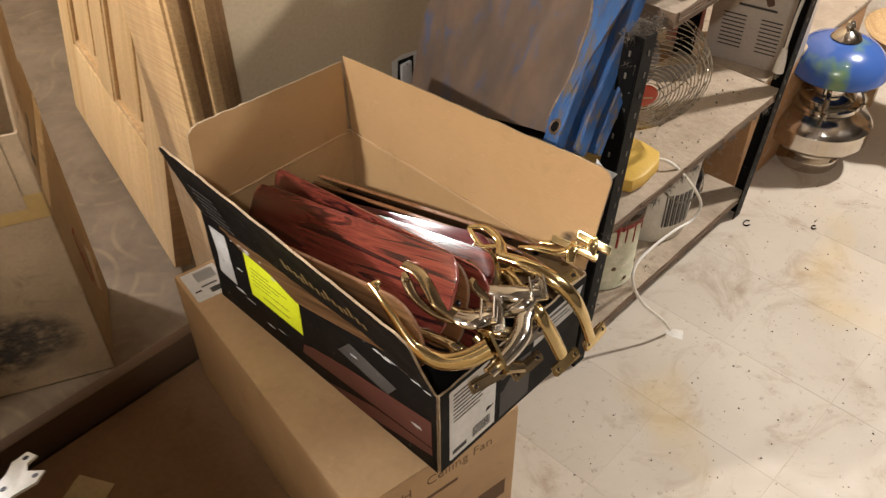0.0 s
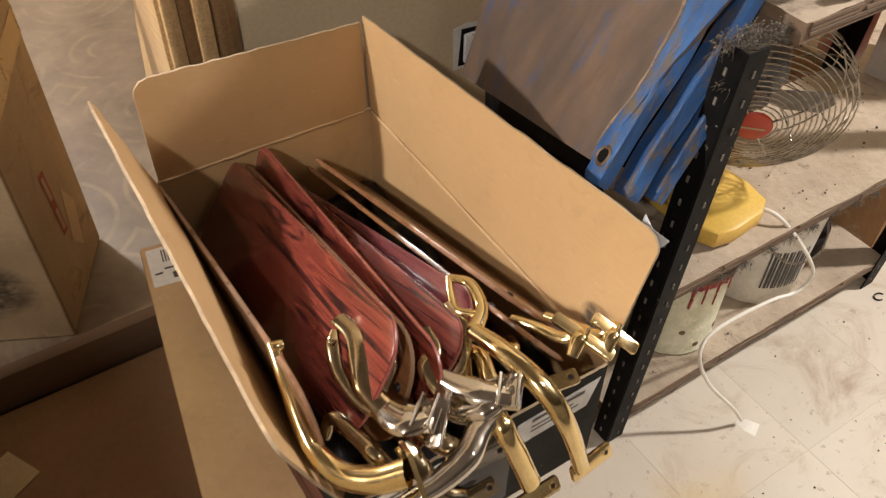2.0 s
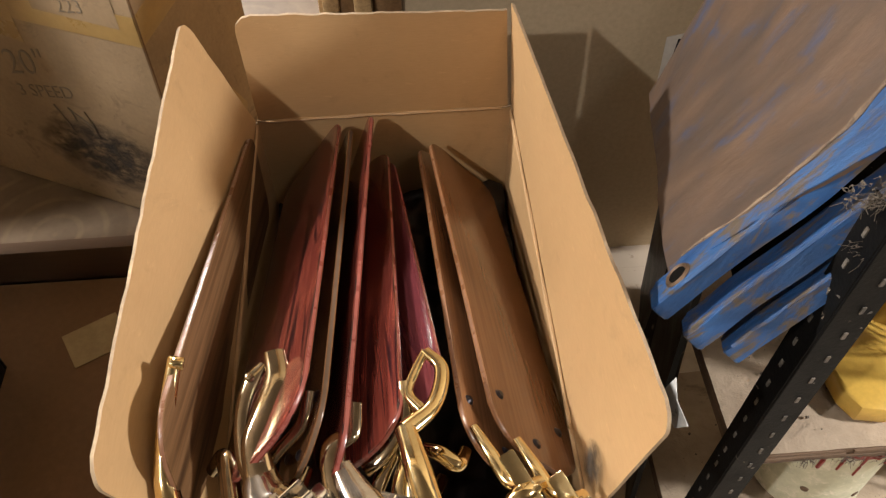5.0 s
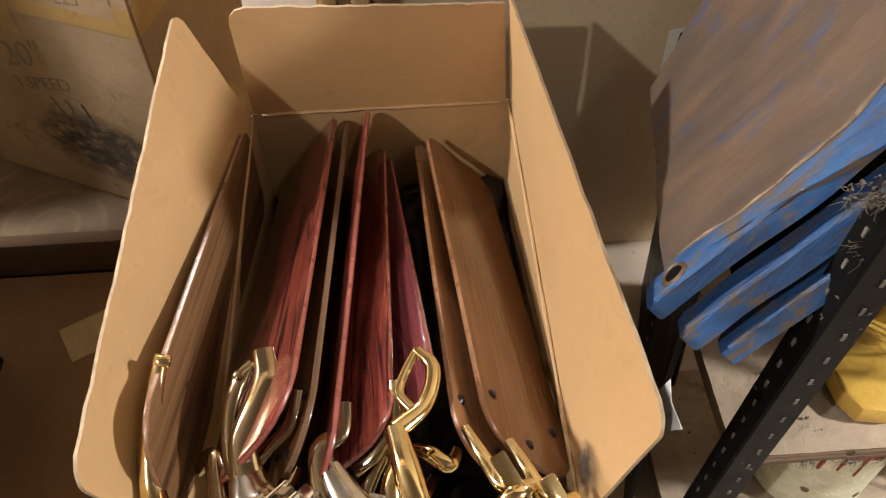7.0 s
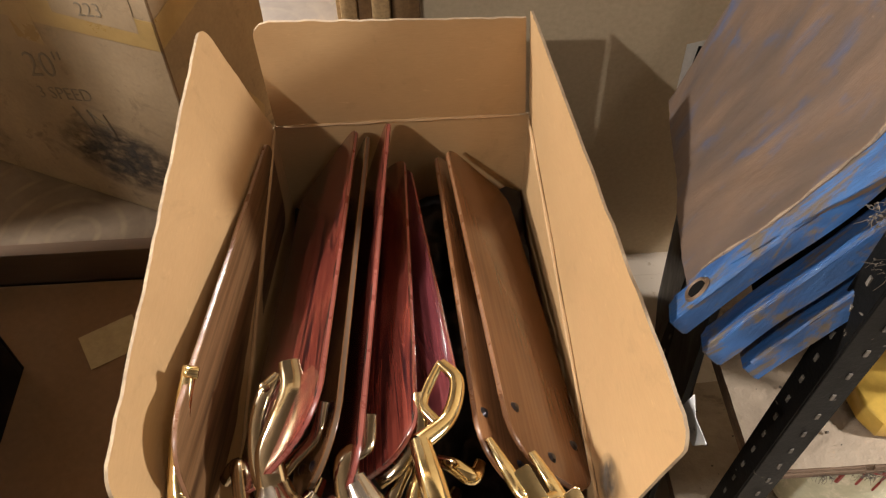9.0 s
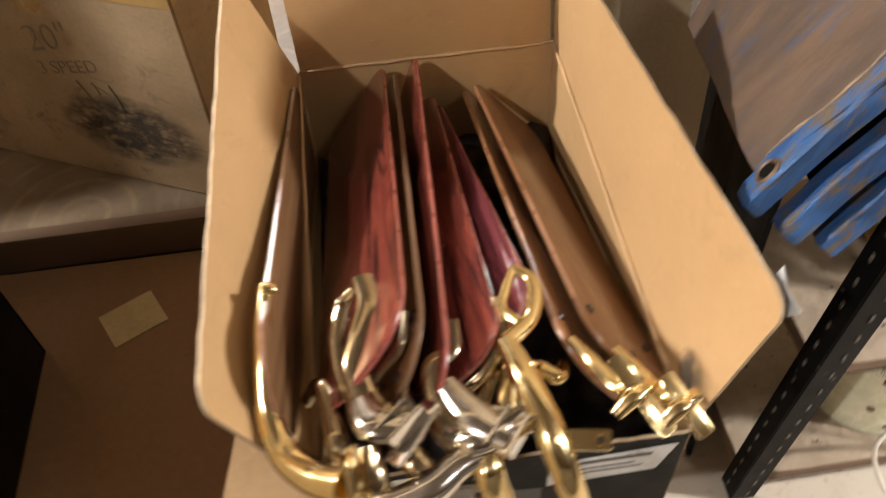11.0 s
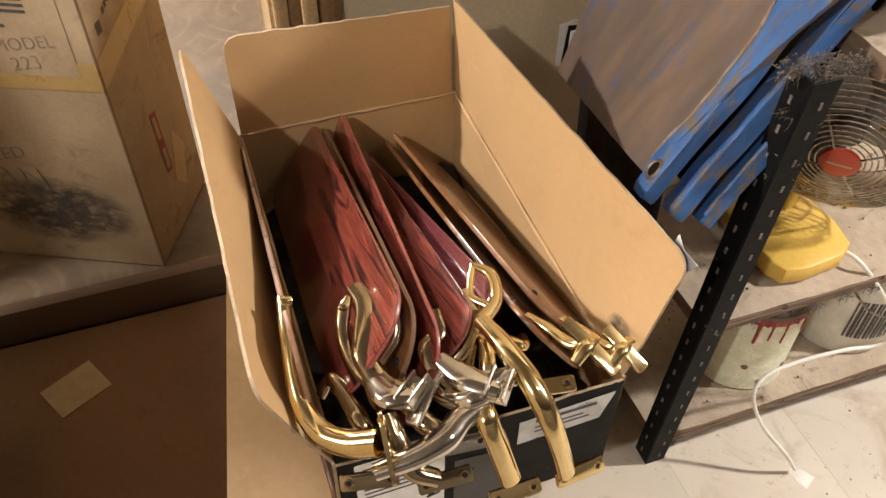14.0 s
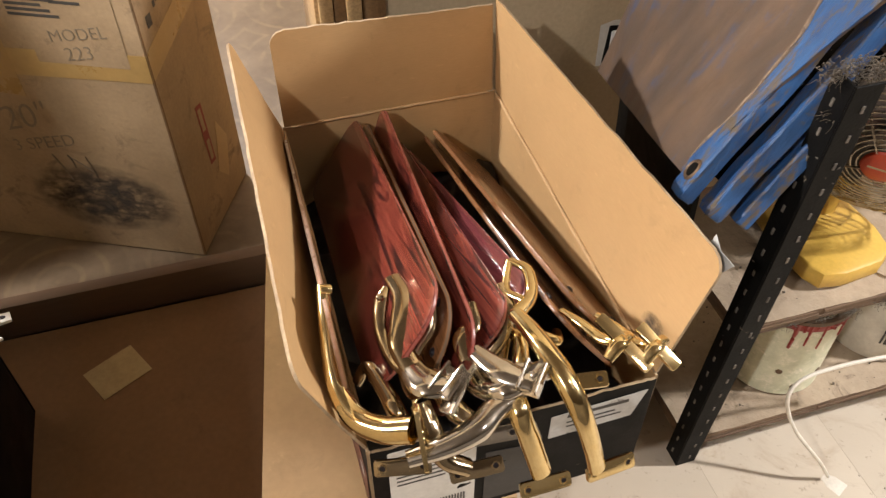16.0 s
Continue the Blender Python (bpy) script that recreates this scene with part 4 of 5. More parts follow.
loose_iron("antique brass blade iron hanging over the box front", [(0.052, -0.020, 0.536), (0.056, -0.046, 0.520), (0.064, -0.064, 0.500), (0.085, -0.072, 0.486)], [0.010, 0.012, 0.011, 0.010], ANTIQUE, frame_m((0.092, -0.074, 0.484), (0, 0.7, 0.7), (1, 0, 0.1)), ANTIQUE)
loose_iron("antique brass blade iron sunk between the blades", [(0.002, 0.045, 0.500), (0.016, 0.050, 0.516), (0.026, 0.012, 0.520), (0.030, -0.010, 0.518), (0.040, -0.030, 0.500)], [0.006, 0.008, 0.009, 0.010, 0.010], ANTIQUE, None, ANTIQUE)
loose_iron("small brass blade iron sunk between the blades", [(0.186, 0.050, 0.505), (0.200, 0.040, 0.512), (0.214, 0.030, 0.512), (0.222, 0.045, 0.505)], [0.006, 0.008, 0.008, 0.006], BRASS, None, BRASS)
loose_iron("small brass blade iron sunk between the blades", [(0.150, 0.010, 0.490), (0.172, 0.002, 0.500), (0.190, 0.010, 0.498), (0.200, 0.030, 0.485)], [0.006, 0.008, 0.008, 0.006], ANTIQUE, None, BRASS)

# ---- dirty blue folded stand leaning between box and shelf ----
O, P = Vector((0.410, 0.148, 0.594)), Vector((0.534, 0.606, 0.418))
FRONT_UP, REAR_UP = Vector((0.55, -0.14, 0.82)).normalized(), Vector((0.27, -0.10, 0.957)).normalized()
stand_m = frame_m(O, P - O, FRONT_UP)
stand = thing("folded_stand", "folded steel stand with blue bars and a rusty dirty top", "stand", stand_m)


def warped(u, v, lift=0.0):
    """A place on the dented sheet: u up the slope in metres, v from the front edge to the wall."""
    p = (O + FRONT_UP * u).lerp(P + REAR_UP * u, v)
    n = (P - O).cross(FRONT_UP).normalized()
    dent = 0.010 * noise.noise((u * 5, v * 2.2, 3)) + 0.003 * noise.noise((u * 8, v * 14, 9)) + 0.0012 * noise.noise((u * 60, v * 40, 1))
    return p - n * (dent + lift)


def sheet_grid(u_range, v0, v1, lift, thick, nu=44, nv=40):
    """A thin dented sheet between two edges; v0 and v1 give its edges for each height."""
    bm = bmesh.new()
    rows = []
    for i in range(nu + 1):
        u = u_range[0] + (u_range[1] - u_range[0]) * i / nu
        a, b = v0(u), v1(u)
        rows.append([(bm.verts.new(warped(u, a + (b - a) * j / nv, lift)), bm.verts.new(warped(u, a + (b - a) * j / nv, lift - thick))) for j in range(nv + 1)])
    for x, y in zip(rows, rows[1:]):
        for j in range(nv):
            bm.faces.new((x[j][0], y[j][0], y[j + 1][0], x[j + 1][0]))
            bm.faces.new((x[j][1], x[j + 1][1], y[j + 1][1], y[j][1]))
        for j in (0, nv):
            bm.faces.new((x[j][0], x[j][1], y[j][1], y[j][0]))
    for r in (rows[0], rows[-1]):
        for j in range(nv):
            bm.faces.new((r[j][0], r[j + 1][0], r[j + 1][1], r[j][1]))
    return bm


def margin(u):
    """Where the bare blue margin ends on the sheet."""
    return 0.035 + 0.10 * max(u, 0) + 1.7 * max(u - 0.09, 0) ** 1.5 + 0.010 * noise.noise((u * 26, 0.4, 2))


put("top_sheet", sheet_grid((0.0, 0.46), lambda u: 0.012 + 0.01 * noise.noise((u * 20, 5, 5)), lambda u: 1.0 + 0.012 * noise.noise((u * 9, 1, 7)), 0.0, 0.004), BLUE_DIRTY, stand, "rusty brown sheet with blue scratches", 60)
put("blue_margin", sheet_grid((0.004, 0.30), lambda u: 0.006, margin, 0.0016, 0.0012, 60, 8), BLUE, stand, "bare blue painted margin", 60)
put("rolled_edge", tube_bm([warped(0.02 + 0.0175 * k, margin(0.02 + 0.0175 * k), 0.002) for k in range(17)], [0.0006 + 0.0016 * (k / 16) + 0.0007 * (k % 3) for k in range(17)], 7, 3), RUST_LIP, stand, "ragged rusty edge")


def blue_bar(y, z, wide, x0, x1, deep=0.016):
    """A pressed steel bar: a flat web with a folded lip, worn at its ends."""
    bm = sheet_bm(rounded(x0, y, x1, y + wide, [wide * 0.08, wide * 0.06, wide * 0.1, wide * 0.18]), deep, Matrix.Translation((0, 0, z)), 0.003)
    bmesh.ops.subdivide_edges(bm, edges=[e for e in bm.edges if e.calc_length() > 0.1], cuts=24)
    for v in bm.verts:
        v.co.z += 0.0035 * noise.noise(Vector((v.co.x * 14, y * 50, z * 40)))
        v.co.y += 0.003 * noise.noise(Vector((v.co.x * 11, y * 30, z * 70 + 4)))
    ob = part("bar", bm, BLUE, stand)
    part("lip", tube_bm([(x0 + 0.01 + (x1 - x0 - 0.02) * k / 8, y + wide * 0.08 + 0.002 * noise.noise((k * 1.7, y * 40, z * 40)), z + deep) for k in range(9)], 0.0028, 7, 3), BLUE, ob)
    return ob


first_bar = blue_bar(-0.030, -0.014, 0.038, -0.020, 0.300)
part("bolt_hole", cyl_bm(0.0085, 0.0085, 0, 0.0022, 18, m=Matrix.Translation((0.012, -0.011, 0.0025))), STEEL_BLACK, first_bar)
part("bolt_ring", lathe_bm([(0.0085, 0.002), (0.0115, 0.0045), (0.0135, 0.002)], 20), CAN_RUST, first_bar).location = (0.012, -0.011, 0.0012)
blue_bar(-0.040, -0.050, 0.034, -0.016, 0.285, 0.018)
blue_bar(-0.040, -0.082, 0.028, -0.004, 0.120, 0.016)
part("bar_tip", box_bm(0.284, -0.042, -0.048, 0.300, -0.010, -0.030, 0.004), PAPER_WORN, stand, "chipped grey bar end")
part("back_sheet", sheet_bm(rounded(0.01, 0.012, 0.30, 0.46, 0.01), 0.004, Matrix.Translation((0, 0, -0.090)), 0.001), STEEL_BLACK, stand, "dark underside sheet")
# black panel added below the sheet: darkens the gap and blocks lamp light
low = [O + Vector((0.045, 0.03, -0.030)), P + Vector((0.045, -0.01, -0.016))]
bm = bmesh.new()
for p, q in zip(low, low[1:]):
    d = Vector((0.006, -0.002, 0))
    vs = [bm.verts.new(v) for v in (p, q, Vector((q.x + 0.02, q.y, FLOOR + 0.004)), Vector((p.x + 0.02, p.y, FLOOR + 0.004)), p + d, q + d, Vector((q.x + 0.026, q.y - 0.002, FLOOR + 0.004)), Vector((p.x + 0.026, p.y - 0.002, FLOOR + 0.004)))]
    for f in ((0, 1, 2, 3), (7, 6, 5, 4), (0, 4, 5, 1), (1, 5, 6, 2), (2, 6, 7, 3), (3, 7, 4, 0)):
        bm.faces.new([vs[k] for k in f])
put("lower_panel", bm, STEEL_BLACK, stand, "black panel added for the shade below the sheet")
for y in (0.26, 0.40):
    top = stand_m @ Vector((0.02, y, -0.088))
    put("leg", tube_bm([top, (top.x + 0.012, top.y + 0.004, (top.z + FLOOR) / 2), (top.x + 0.03, top.y + 0.008, FLOOR)], 0.010, 8, 4), STEEL_BLACK, stand)

# ---- shelf of slotted angle posts ----
shelf = thing("shelving_unit", "black slotted-angle shelving with dusty boards", "shelf", pose(0.53, 0.10, FLOOR))
SX0, SX1, SY0, SY1 = 0.515, 1.222, 0.104, 0.38
LEAN_Y = -0.048


def lean(bm):
    for v in bm.verts:
        v.co.y += LEAN_Y * (v.co.z - FLOOR)


def post(x, y, sx, sy, top):
    """An L-shaped post with its corner at x, y and its legs running to sx, sy."""
    t, a = 0.0028, 0.035
    bm = bmesh.new()
    box_bm(min(x, x + sx * a), min(y, y + sy * t), FLOOR, max(x, x + sx * a), max(y, y + sy * t), top, 0.0008, 1, bm)
    box_bm(min(x, x + sx * t), min(y + sy * t, y + sy * a), FLOOR, max(x, x + sx * t), max(y + sy * t, y + sy * a), top, 0.0008, 1, bm)
    lean(bm)
    ob = put("post", bm, STEEL_BLACK, shelf)
    # slots are small pale blocks set on the faces, not cut through
    bm = bmesh.new()
    n = int((top - FLOOR) / 0.038)
    for i in range(n):
        z = FLOOR + 0.022 + 0.038 * i
        for k in (0.020,):
            w = 0.0016
            dz = 0.0
            cx, cy = x + sx * k, y + sy * k
            box_bm(cx - w, y - 0.0012 if sy > 0 else y - 0.0005, z + dz - 0.0042, cx + w, y + 0.0005 if sy > 0 else y + 0.0012, z + dz + 0.005, bm=bm)
            box_bm(x - 0.0012 if sx > 0 else x - 0.0005, cy - w, z + dz - 0.005, x + 0.0005 if sx > 0 else x + 0.0012, cy + w, z + dz + 0.005, bm=bm)
    lean(bm)
    tagged(put("slot_row", bm, HOLE, ob), kind="stuff")
    return ob


post(SX0, SY0, 1, 1, 0.745)
post(SX1, SY0, -1, 1, 1.25)
post(SX0, SY1, 1, -1, 0.40)
post(SX1, SY1, -1, -1, 1.25)


def shelf_board(z, x0, x1, mat=BOARD_DUST, t=0.022, seed=1):
    y0, y1 = SY0 + 0.004 + LEAN_Y * z, SY1 - 0.004 + LEAN_Y * z
    rnd = random.Random(seed)
    bm = bmesh.new()
    nx, ny = 40, 14
    top = [[bm.verts.new((x0 + (x1 - x0) * i / nx, y0 + (y1 - y0) * j / ny, z + 0.004 * noise.noise((i * 0.23, j * 0.23, seed)) + rnd.uniform(-0.0008, 0.0008))) for j in range(ny + 1)] for i in range(nx + 1)]
    for i in range(nx):
        for j in range(ny):
            bm.faces.new((top[i][j], top[i + 1][j], top[i + 1][j + 1], top[i][j + 1]))
    rim = [e for e in bm.edges if e.is_boundary]
    low = bmesh.ops.extrude_edge_only(bm, edges=rim)
    for v in [g for g in low["geom"] if isinstance(g, bmesh.types.BMVert)]:
        v.co.z = z - t
    for f in bm.faces:
        if abs(f.normal.z) < 0.5:
            f.material_index = 1
    bm.normal_update()
    for f in bm.faces:
        f.material_index = 0 if abs(f.normal.z) > 0.5 else 1
    ob = put("board", bm, [mat, BOARD_EDGE], shelf, "", 40)
    # split plies along the front
    bm = bmesh.new()
    for k in range(3):
        x = x0 + 0.01
        while x < x1 - 0.02:
            w = rnd.uniform(0.05, 0.18)
            zz = z - 0.004 - 0.006 * k
            box_bm(x, y0 - rnd.uniform(0.0005, 0.003), zz - 0.002, min(x + w, x1 - 0.004), y0, zz + 0.0022, bm=bm)
            x += w + rnd.uniform(0.002, 0.02)
    tagged(put("split_ply", bm, BOARD_EDGE, ob), kind="stuff")
    return ob


shelf_board(0.045, SX0 + 0.004, SX1 - 0.004, seed=3)
shelf_board(0.345, SX0 + 0.004, SX1 - 0.004, seed=5)
shelf_board(0.752, SX0 + 0.090, SX1 - 0.004, BOARD_DUST, 0.026, 7)


def lint(places, seed, size=0.0022, label="clumps of grey dust and lint on the shelf corner"):
    rnd = random.Random(seed)
    bm = bmesh.new()
    for x, y, z, s in places:
        for _ in range(int(120 * s)):
            c = Vector((x, y, z)) + Vector((rnd.gauss(0, 0.014 * s), rnd.gauss(0, 0.004), rnd.gauss(0, 0.004 * s)))
            g = size * 0.28 * rnd.uniform(0.4, 1.7)
            ball = bmesh.ops.create_icosphere(bm, subdivisions=1, radius=g)
            for v in ball["verts"]:
                v.co = c + Vector((v.co.x * 1.6, v.co.y, v.co.z)) * (1 + 0.9 * rnd.uniform(-1, 1))
            for _ in range(2):
                q = c + Vector((rnd.gauss(0, 0.004), rnd.gauss(0, 0.003), -abs(rnd.gauss(0, 0.006))))
                tube_bm([c, c.lerp(q, 0.5) + Vector((rnd.gauss(0, 0.0015), 0, 0)), q], rnd.uniform(0.00012, 0.0003), 3, 2, 1.0, (0.3, 0.2, 1), bm)
    return tagged(link_mesh("dust_lint", bm, LINT, smooth=60), label, "dust", kind="stuff")


lint([(0.525, 0.09, 0.752, 1.6), (0.56, 0.088, 0.742, 1.4), (0.60, 0.088, 0.738, 1.3), (0.66, 0.088, 0.736, 1.1), (0.74, 0.088, 0.736, 1.0), (0.53, 0.086, 0.70, 0.7)], 11)
lint([(0.60 + 0.05 * i, 0.092, 0.330 - 0.004 * (i % 3), 0.5) for i in range(12)], 12, 0.0022, "dust hanging from the shelf edge")
# crumbs on the boards
rnd = random.Random(5)
bm = bmesh.new()
for z in (0.349, 0.049):
    for _ in range(260):
        s = 0.0006 + 0.0028 * rnd.random() ** 3
        p = Vector((rnd.uniform(SX0 + 0.02, SX1 - 0.02), rnd.uniform(SY0 + 0.01, SY1 - 0.02), z))
        r = bmesh.ops.create_cube(bm, size=s)
        bmesh.ops.transform(bm, matrix=Matrix.Translation(p) @ Euler((rnd.random() * 3, rnd.random() * 3, rnd.random() * 3)).to_matrix().to_4x4(), verts=r["verts"])
tagged(link_mesh("crumbs", bm, LINT), "crumbs of dirt scattered on the shelf boards", "debris", kind="stuff")

# ---- desk fan with wire guard ----
HUB = Vector((0.709, 0.158, 0.526))
fan_n = Vector((-0.70, -0.68, -0.20)).normalized()
fan_m = Matrix.Translation(HUB) @ fan_n.to_track_quat("Z", "Y").to_matrix().to_4x4()
desk_fan = thing("desk_fan", "old desk fan with chrome wire guard and yellow base", "fan", pose(0.69, 0.20, 0.349))
guard = put("guard", bmesh.new(), WIRE, desk_fan, "round guard of thin chrome wires")
for i in range(15):
    r = 0.030 + 0.0072 * i
    z = -0.040 * (r / 0.13) ** 2.4
    bm = bmesh.new()
    tube_bm([(r * math.cos(a * math.pi / 18), r * math.sin(a * math.pi / 18), z) for a in range(37)], 0.0011, 6, 1, bm=bm)
    bm.transform(fan_m)
    put("ring_wire", bm, WIRE, guard)
for i in range(14):
    a = 2 * math.pi * i / 14
    c, s = math.cos(a), math.sin(a)
    line = [(0.118 * c, 0.118 * s, -0.034), (0.131 * c, 0.131 * s, -0.055), (0.128 * c, 0.128 * s, -0.085), (0.100 * c, 0.100 * s, -0.110), (0.045 * c, 0.045 * s, -0.122)]
    bm = tube_bm(line, 0.0011, 6, 4)
    bm.transform(fan_m)
    put("cage_wire", bm, WIRE, guard)
for i in range(4):
    a = 2 * math.pi * i / 4 + 0.5
    c, s = math.cos(a), math.sin(a)
    bm = tube_bm([(0.024 * c, 0.024 * s, 0.001), (0.07 * c, 0.07 * s, -0.010), (0.125 * c, 0.125 * s, -0.042)], 0.0016, 6, 4)
    bm.transform(fan_m)
    put("spoke_wire", bm, WIRE, guard)
for z, r in ((-0.055, 0.131), (-0.075, 0.130), (-0.095, 0.117)):
    bm = tube_bm([(r * math.cos(a * math.pi / 18), r * math.sin(a * math.pi / 18), z) for a in range(37)], 0.0013, 6, 1)
    bm.transform(fan_m)
    put("ring_wire", bm, WIRE, guard)
bm = lathe_bm([(0, 0.006), (0.016, 0.0055), (0.024, 0.003), (0.026, 0), (0.0245, -0.002), (0, -0.002)], 32)
bm.transform(fan_m)
put("badge", bm, RED_HUB, desk_fan, "round red badge with a fine print line")
bm = bars_bm(fan_m, [(-0.016, -0.0015, 0.032, 0.003)], 0.0062)
put("badge_print", bm, PAPER_OLD, desk_fan)
for i in range(3):
    a = 2 * math.pi * i / 3
    out = [(0.012, -0.018), (0.05, -0.040), (0.098, -0.036), (0.108, 0.0), (0.094, 0.036), (0.05, 0.03), (0.012, 0.018)]
    bm = sheet_bm(out, 0.0015, fan_m @ pose(0, 0, -0.062, 0, 0, math.degrees(a)) @ pose(0, 0, 0, 24), 0)
    put("rotor_blade", bm, MOTOR, desk_fan)
bm = lathe_bm([(0, -0.045), (0.02, -0.048), (0.024, -0.07), (0.024, -0.085), (0.046, -0.10), (0.050, -0.15), (0.040, -0.185), (0, -0.195)], 28)
bm.transform(fan_m)
put("motor", bm, MOTOR, desk_fan)
neck_top = fan_m @ Vector((0, 0, -0.14))
put("neck", tube_bm([neck_top, neck_top.lerp(Vector((0.74, 0.25, 0.40)), 0.6), (0.73, 0.245, 0.372)], [0.014, 0.016, 0.024], 14, 5), YELLOW, desk_fan)
base_out = [(-0.046, -0.022), (-0.044, -0.070), (-0.032, -0.092), (0.0, -0.098), (0.06, -0.092), (0.088, -0.075), (0.096, -0.03), (0.088, 0.05), (0.07, 0.09), (-0.035, 0.09), (-0.044, 0.05)]
bm = sheet_bm([(x, y) for x, y in base_out], 0.030, pose(0.688, 0.212, 0.349), 0.006)
put("base", bm, YELLOW, desk_fan, "yellow enamel base")

# white cable from the fan to the plug on the floor
cable = thing("power_cable", "white power cable with plug lying on the floor", "cable", pose(0.73, 0.0, FLOOR))
line = [(0.765, 0.150, 0.362), (0.778, 0.110, 0.362), (0.825, 0.080, 0.300), (0.862, 0.064, 0.235), (0.845, 0.066, 0.200), (0.795, 0.076, 0.197), (0.726, 0.085, 0.188), (0.670, 0.086, 0.176), (0.648, 0.075, 0.148), (0.670, 0.055, 0.085), (0.712, 0.022, 0.026), (0.738, 0.011, FLOOR + 0.012)]
put("cord", tube_bm(line, 0.0032, 8, 8), CABLE, cable)
plug_m = frame_m((0.744, 0.006, FLOOR + 0.001), (0.45, -0.9, 0), (0.9, 0.45, 0))
put("plug_body", sheet_bm([(-0.007, -0.014), (0.007, -0.014), (0.014, 0.002), (0.015, 0.024), (-0.015, 0.024), (-0.014, 0.002)], 0.022, plug_m, 0.003), CABLE, cable)
for s in (-1, 1):
    put("pin", sheet_bm([(s * 0.0065 - 0.001, 0.024), (s * 0.0065 + 0.001, 0.024), (s * 0.0065 + 0.001, 0.041), (s * 0.0065 - 0.001, 0.041)], 0.006, plug_m @ Matrix.Translation((0, 0, 0.006))), SCREW, cable)


# ---- paint can and bucket on the low board ----
def paint_can(x, y, z):
    ob = thing("paint_can", "old paint can with red drips down its pale label", "can", pose(x, y, z))
    part("can_body", lathe_bm([(0, 0), (0.080, 0), (0.082, 0.004), (0.080, 0.008), (0.080, 0.182), (0.082, 0.186), (0.083, 0.190), (0.079, 0.192), (0.074, 0.188), (0, 0.187)], 48), CAN, ob)
    part("rim", lathe_bm([(0.0805, 0.178), (0.0845, 0.183), (0.0845, 0.191), (0.080, 0.194), (0.074, 0.192), (0.072, 0.186)], 48), CAN_RUST, ob)
    rnd = random.Random(9)
    for i in range(22):
        a = radians(205 + 7.5 * i + rnd.uniform(-2, 2))
        ln = rnd.choice((0.012, 0.018, 0.03, 0.05, 0.06)) if 3 < i < 18 else 0.012
        w = rnd.uniform(0.0018, 0.004)
        r = 0.0803
        drip = tube_bm([(r * math.cos(a), r * math.sin(a), 0.183), (r * math.cos(a + 0.01), r * math.sin(a + 0.01), 0.183 - ln * 0.5), (r * math.cos(a), r * math.sin(a), 0.183 - ln)], [w * 1.6, w, w * 0.8], 6, 4)
        part("paint_drip", drip, PAINT_RED, ob, "dried red paint drip")
    part("paint_spill", lathe_bm([(0.0808, 0.166), (0.0815, 0.170), (0.0815, 0.184), (0.0805, 0.186)], 48), PAINT_RED, ob)
    for da, zz in ((262, 0.022), (292, 0.045), (238, 0.06)):
        a = radians(da)
        part("drip_spot", cyl_bm(0.006, 0.005, -0.001, 0.001, 14, m=pose(0.0802 * math.cos(a), 0.0802 * math.sin(a), zz) @ pose(0, 0, 0, 90, 0, da + 90)), CAN_RUST, ob)
    return ob


paint_can(0.735, 0.215, 0.047)
bucket = thing("paint_bucket", "white paint bucket with a printed label and drips", "bucket", pose(0.955, 0.225, 0.047))
part("bucket_body", lathe_bm([(0, 0), (0.086, 0), (0.089, 0.004), (0.096, 0.215), (0.101, 0.218), (0.101, 0.232), (0.096, 0.236), (0, 0.234)], 48), BUCKET, bucket)
bm = bmesh.new()
for a0, z0, z1, mtl in ((228, 0.05, 0.14, 0),):
    for i in range(12):
        aa, ab = radians(a0 + 4 * i), radians(a0 + 4 * i + 2.2 + 1.2 * (i % 2))
        vs = [bm.verts.new((0.0935 * math.cos(q), 0.0935 * math.sin(q), zz)) for q, zz in ((aa, z0), (ab, z0), (ab, z1), (aa, z1))]
        bm.faces.new(vs)
part("bar_print", bm, TEXT_INK, bucket, "dark bar print")
for da, r in ((200, 0.0975), (330, 0.0975)):
    a = radians(da)
    part("handle_ear", cyl_bm(0.013, 0.011, -0.004, 0.004, 18, m=pose(r * math.cos(a), r * math.sin(a), 0.19) @ pose(0, 0, 0, 90, 0, da + 90)), MOTOR, bucket)
part("handle", tube_bm([(0.1 * math.cos(radians(200)), 0.1 * math.sin(radians(200)), 0.19), (0.10 * math.cos(radians(240)), 0.11 * math.sin(radians(240)), 0.13), (0.10 * math.cos(radians(290)), 0.11 * math.sin(radians(290)), 0.13), (0.1 * math.cos(radians(330)), 0.1 * math.sin(radians(330)), 0.19)], 0.002, 6, 5), WIRE, bucket)
tagged(link_mesh("round_tin", cyl_bm(0.062, 0.062, 0.047, 0.10, 36, bevel=0.003, m=Matrix.Translation((1.10, 0.24, 0))), SCREW, smooth=40), "low dark round tin on the shelf", "tin")

# ---- things on the upper board ----
tagged(link_mesh("brown_box", box_bm(0.69, 0.105, 0.757, 0.90, 0.195, 0.795, 0.003), SILL, smooth=30), "flat brown box below the cream device", "box")
tray = thing("cream_device", "cream plastic device with a brown panel", "appliance", pose(0.668, 0.088, 0.7955, 0, 0, 3))
part("case", box_bm(0, 0, 0, 0.26, 0.115, 0.032, 0.006), plain("cream_plastic", (0.62, 0.50, 0.33), 0.45), tray)
part("brown_panel", box_bm(0.03, 0.03, 0.032, 0.22, 0.10, 0.037, 0.002), SILL, tray)
tagged(link_mesh("wood_offcut", box_bm(0.68, 0.076, 0.757, 0.95, 0.088, 0.775, 0.002), BOARD_ORANGE, smooth=30), "orange-brown wooden offcut on the shelf", "offcut")
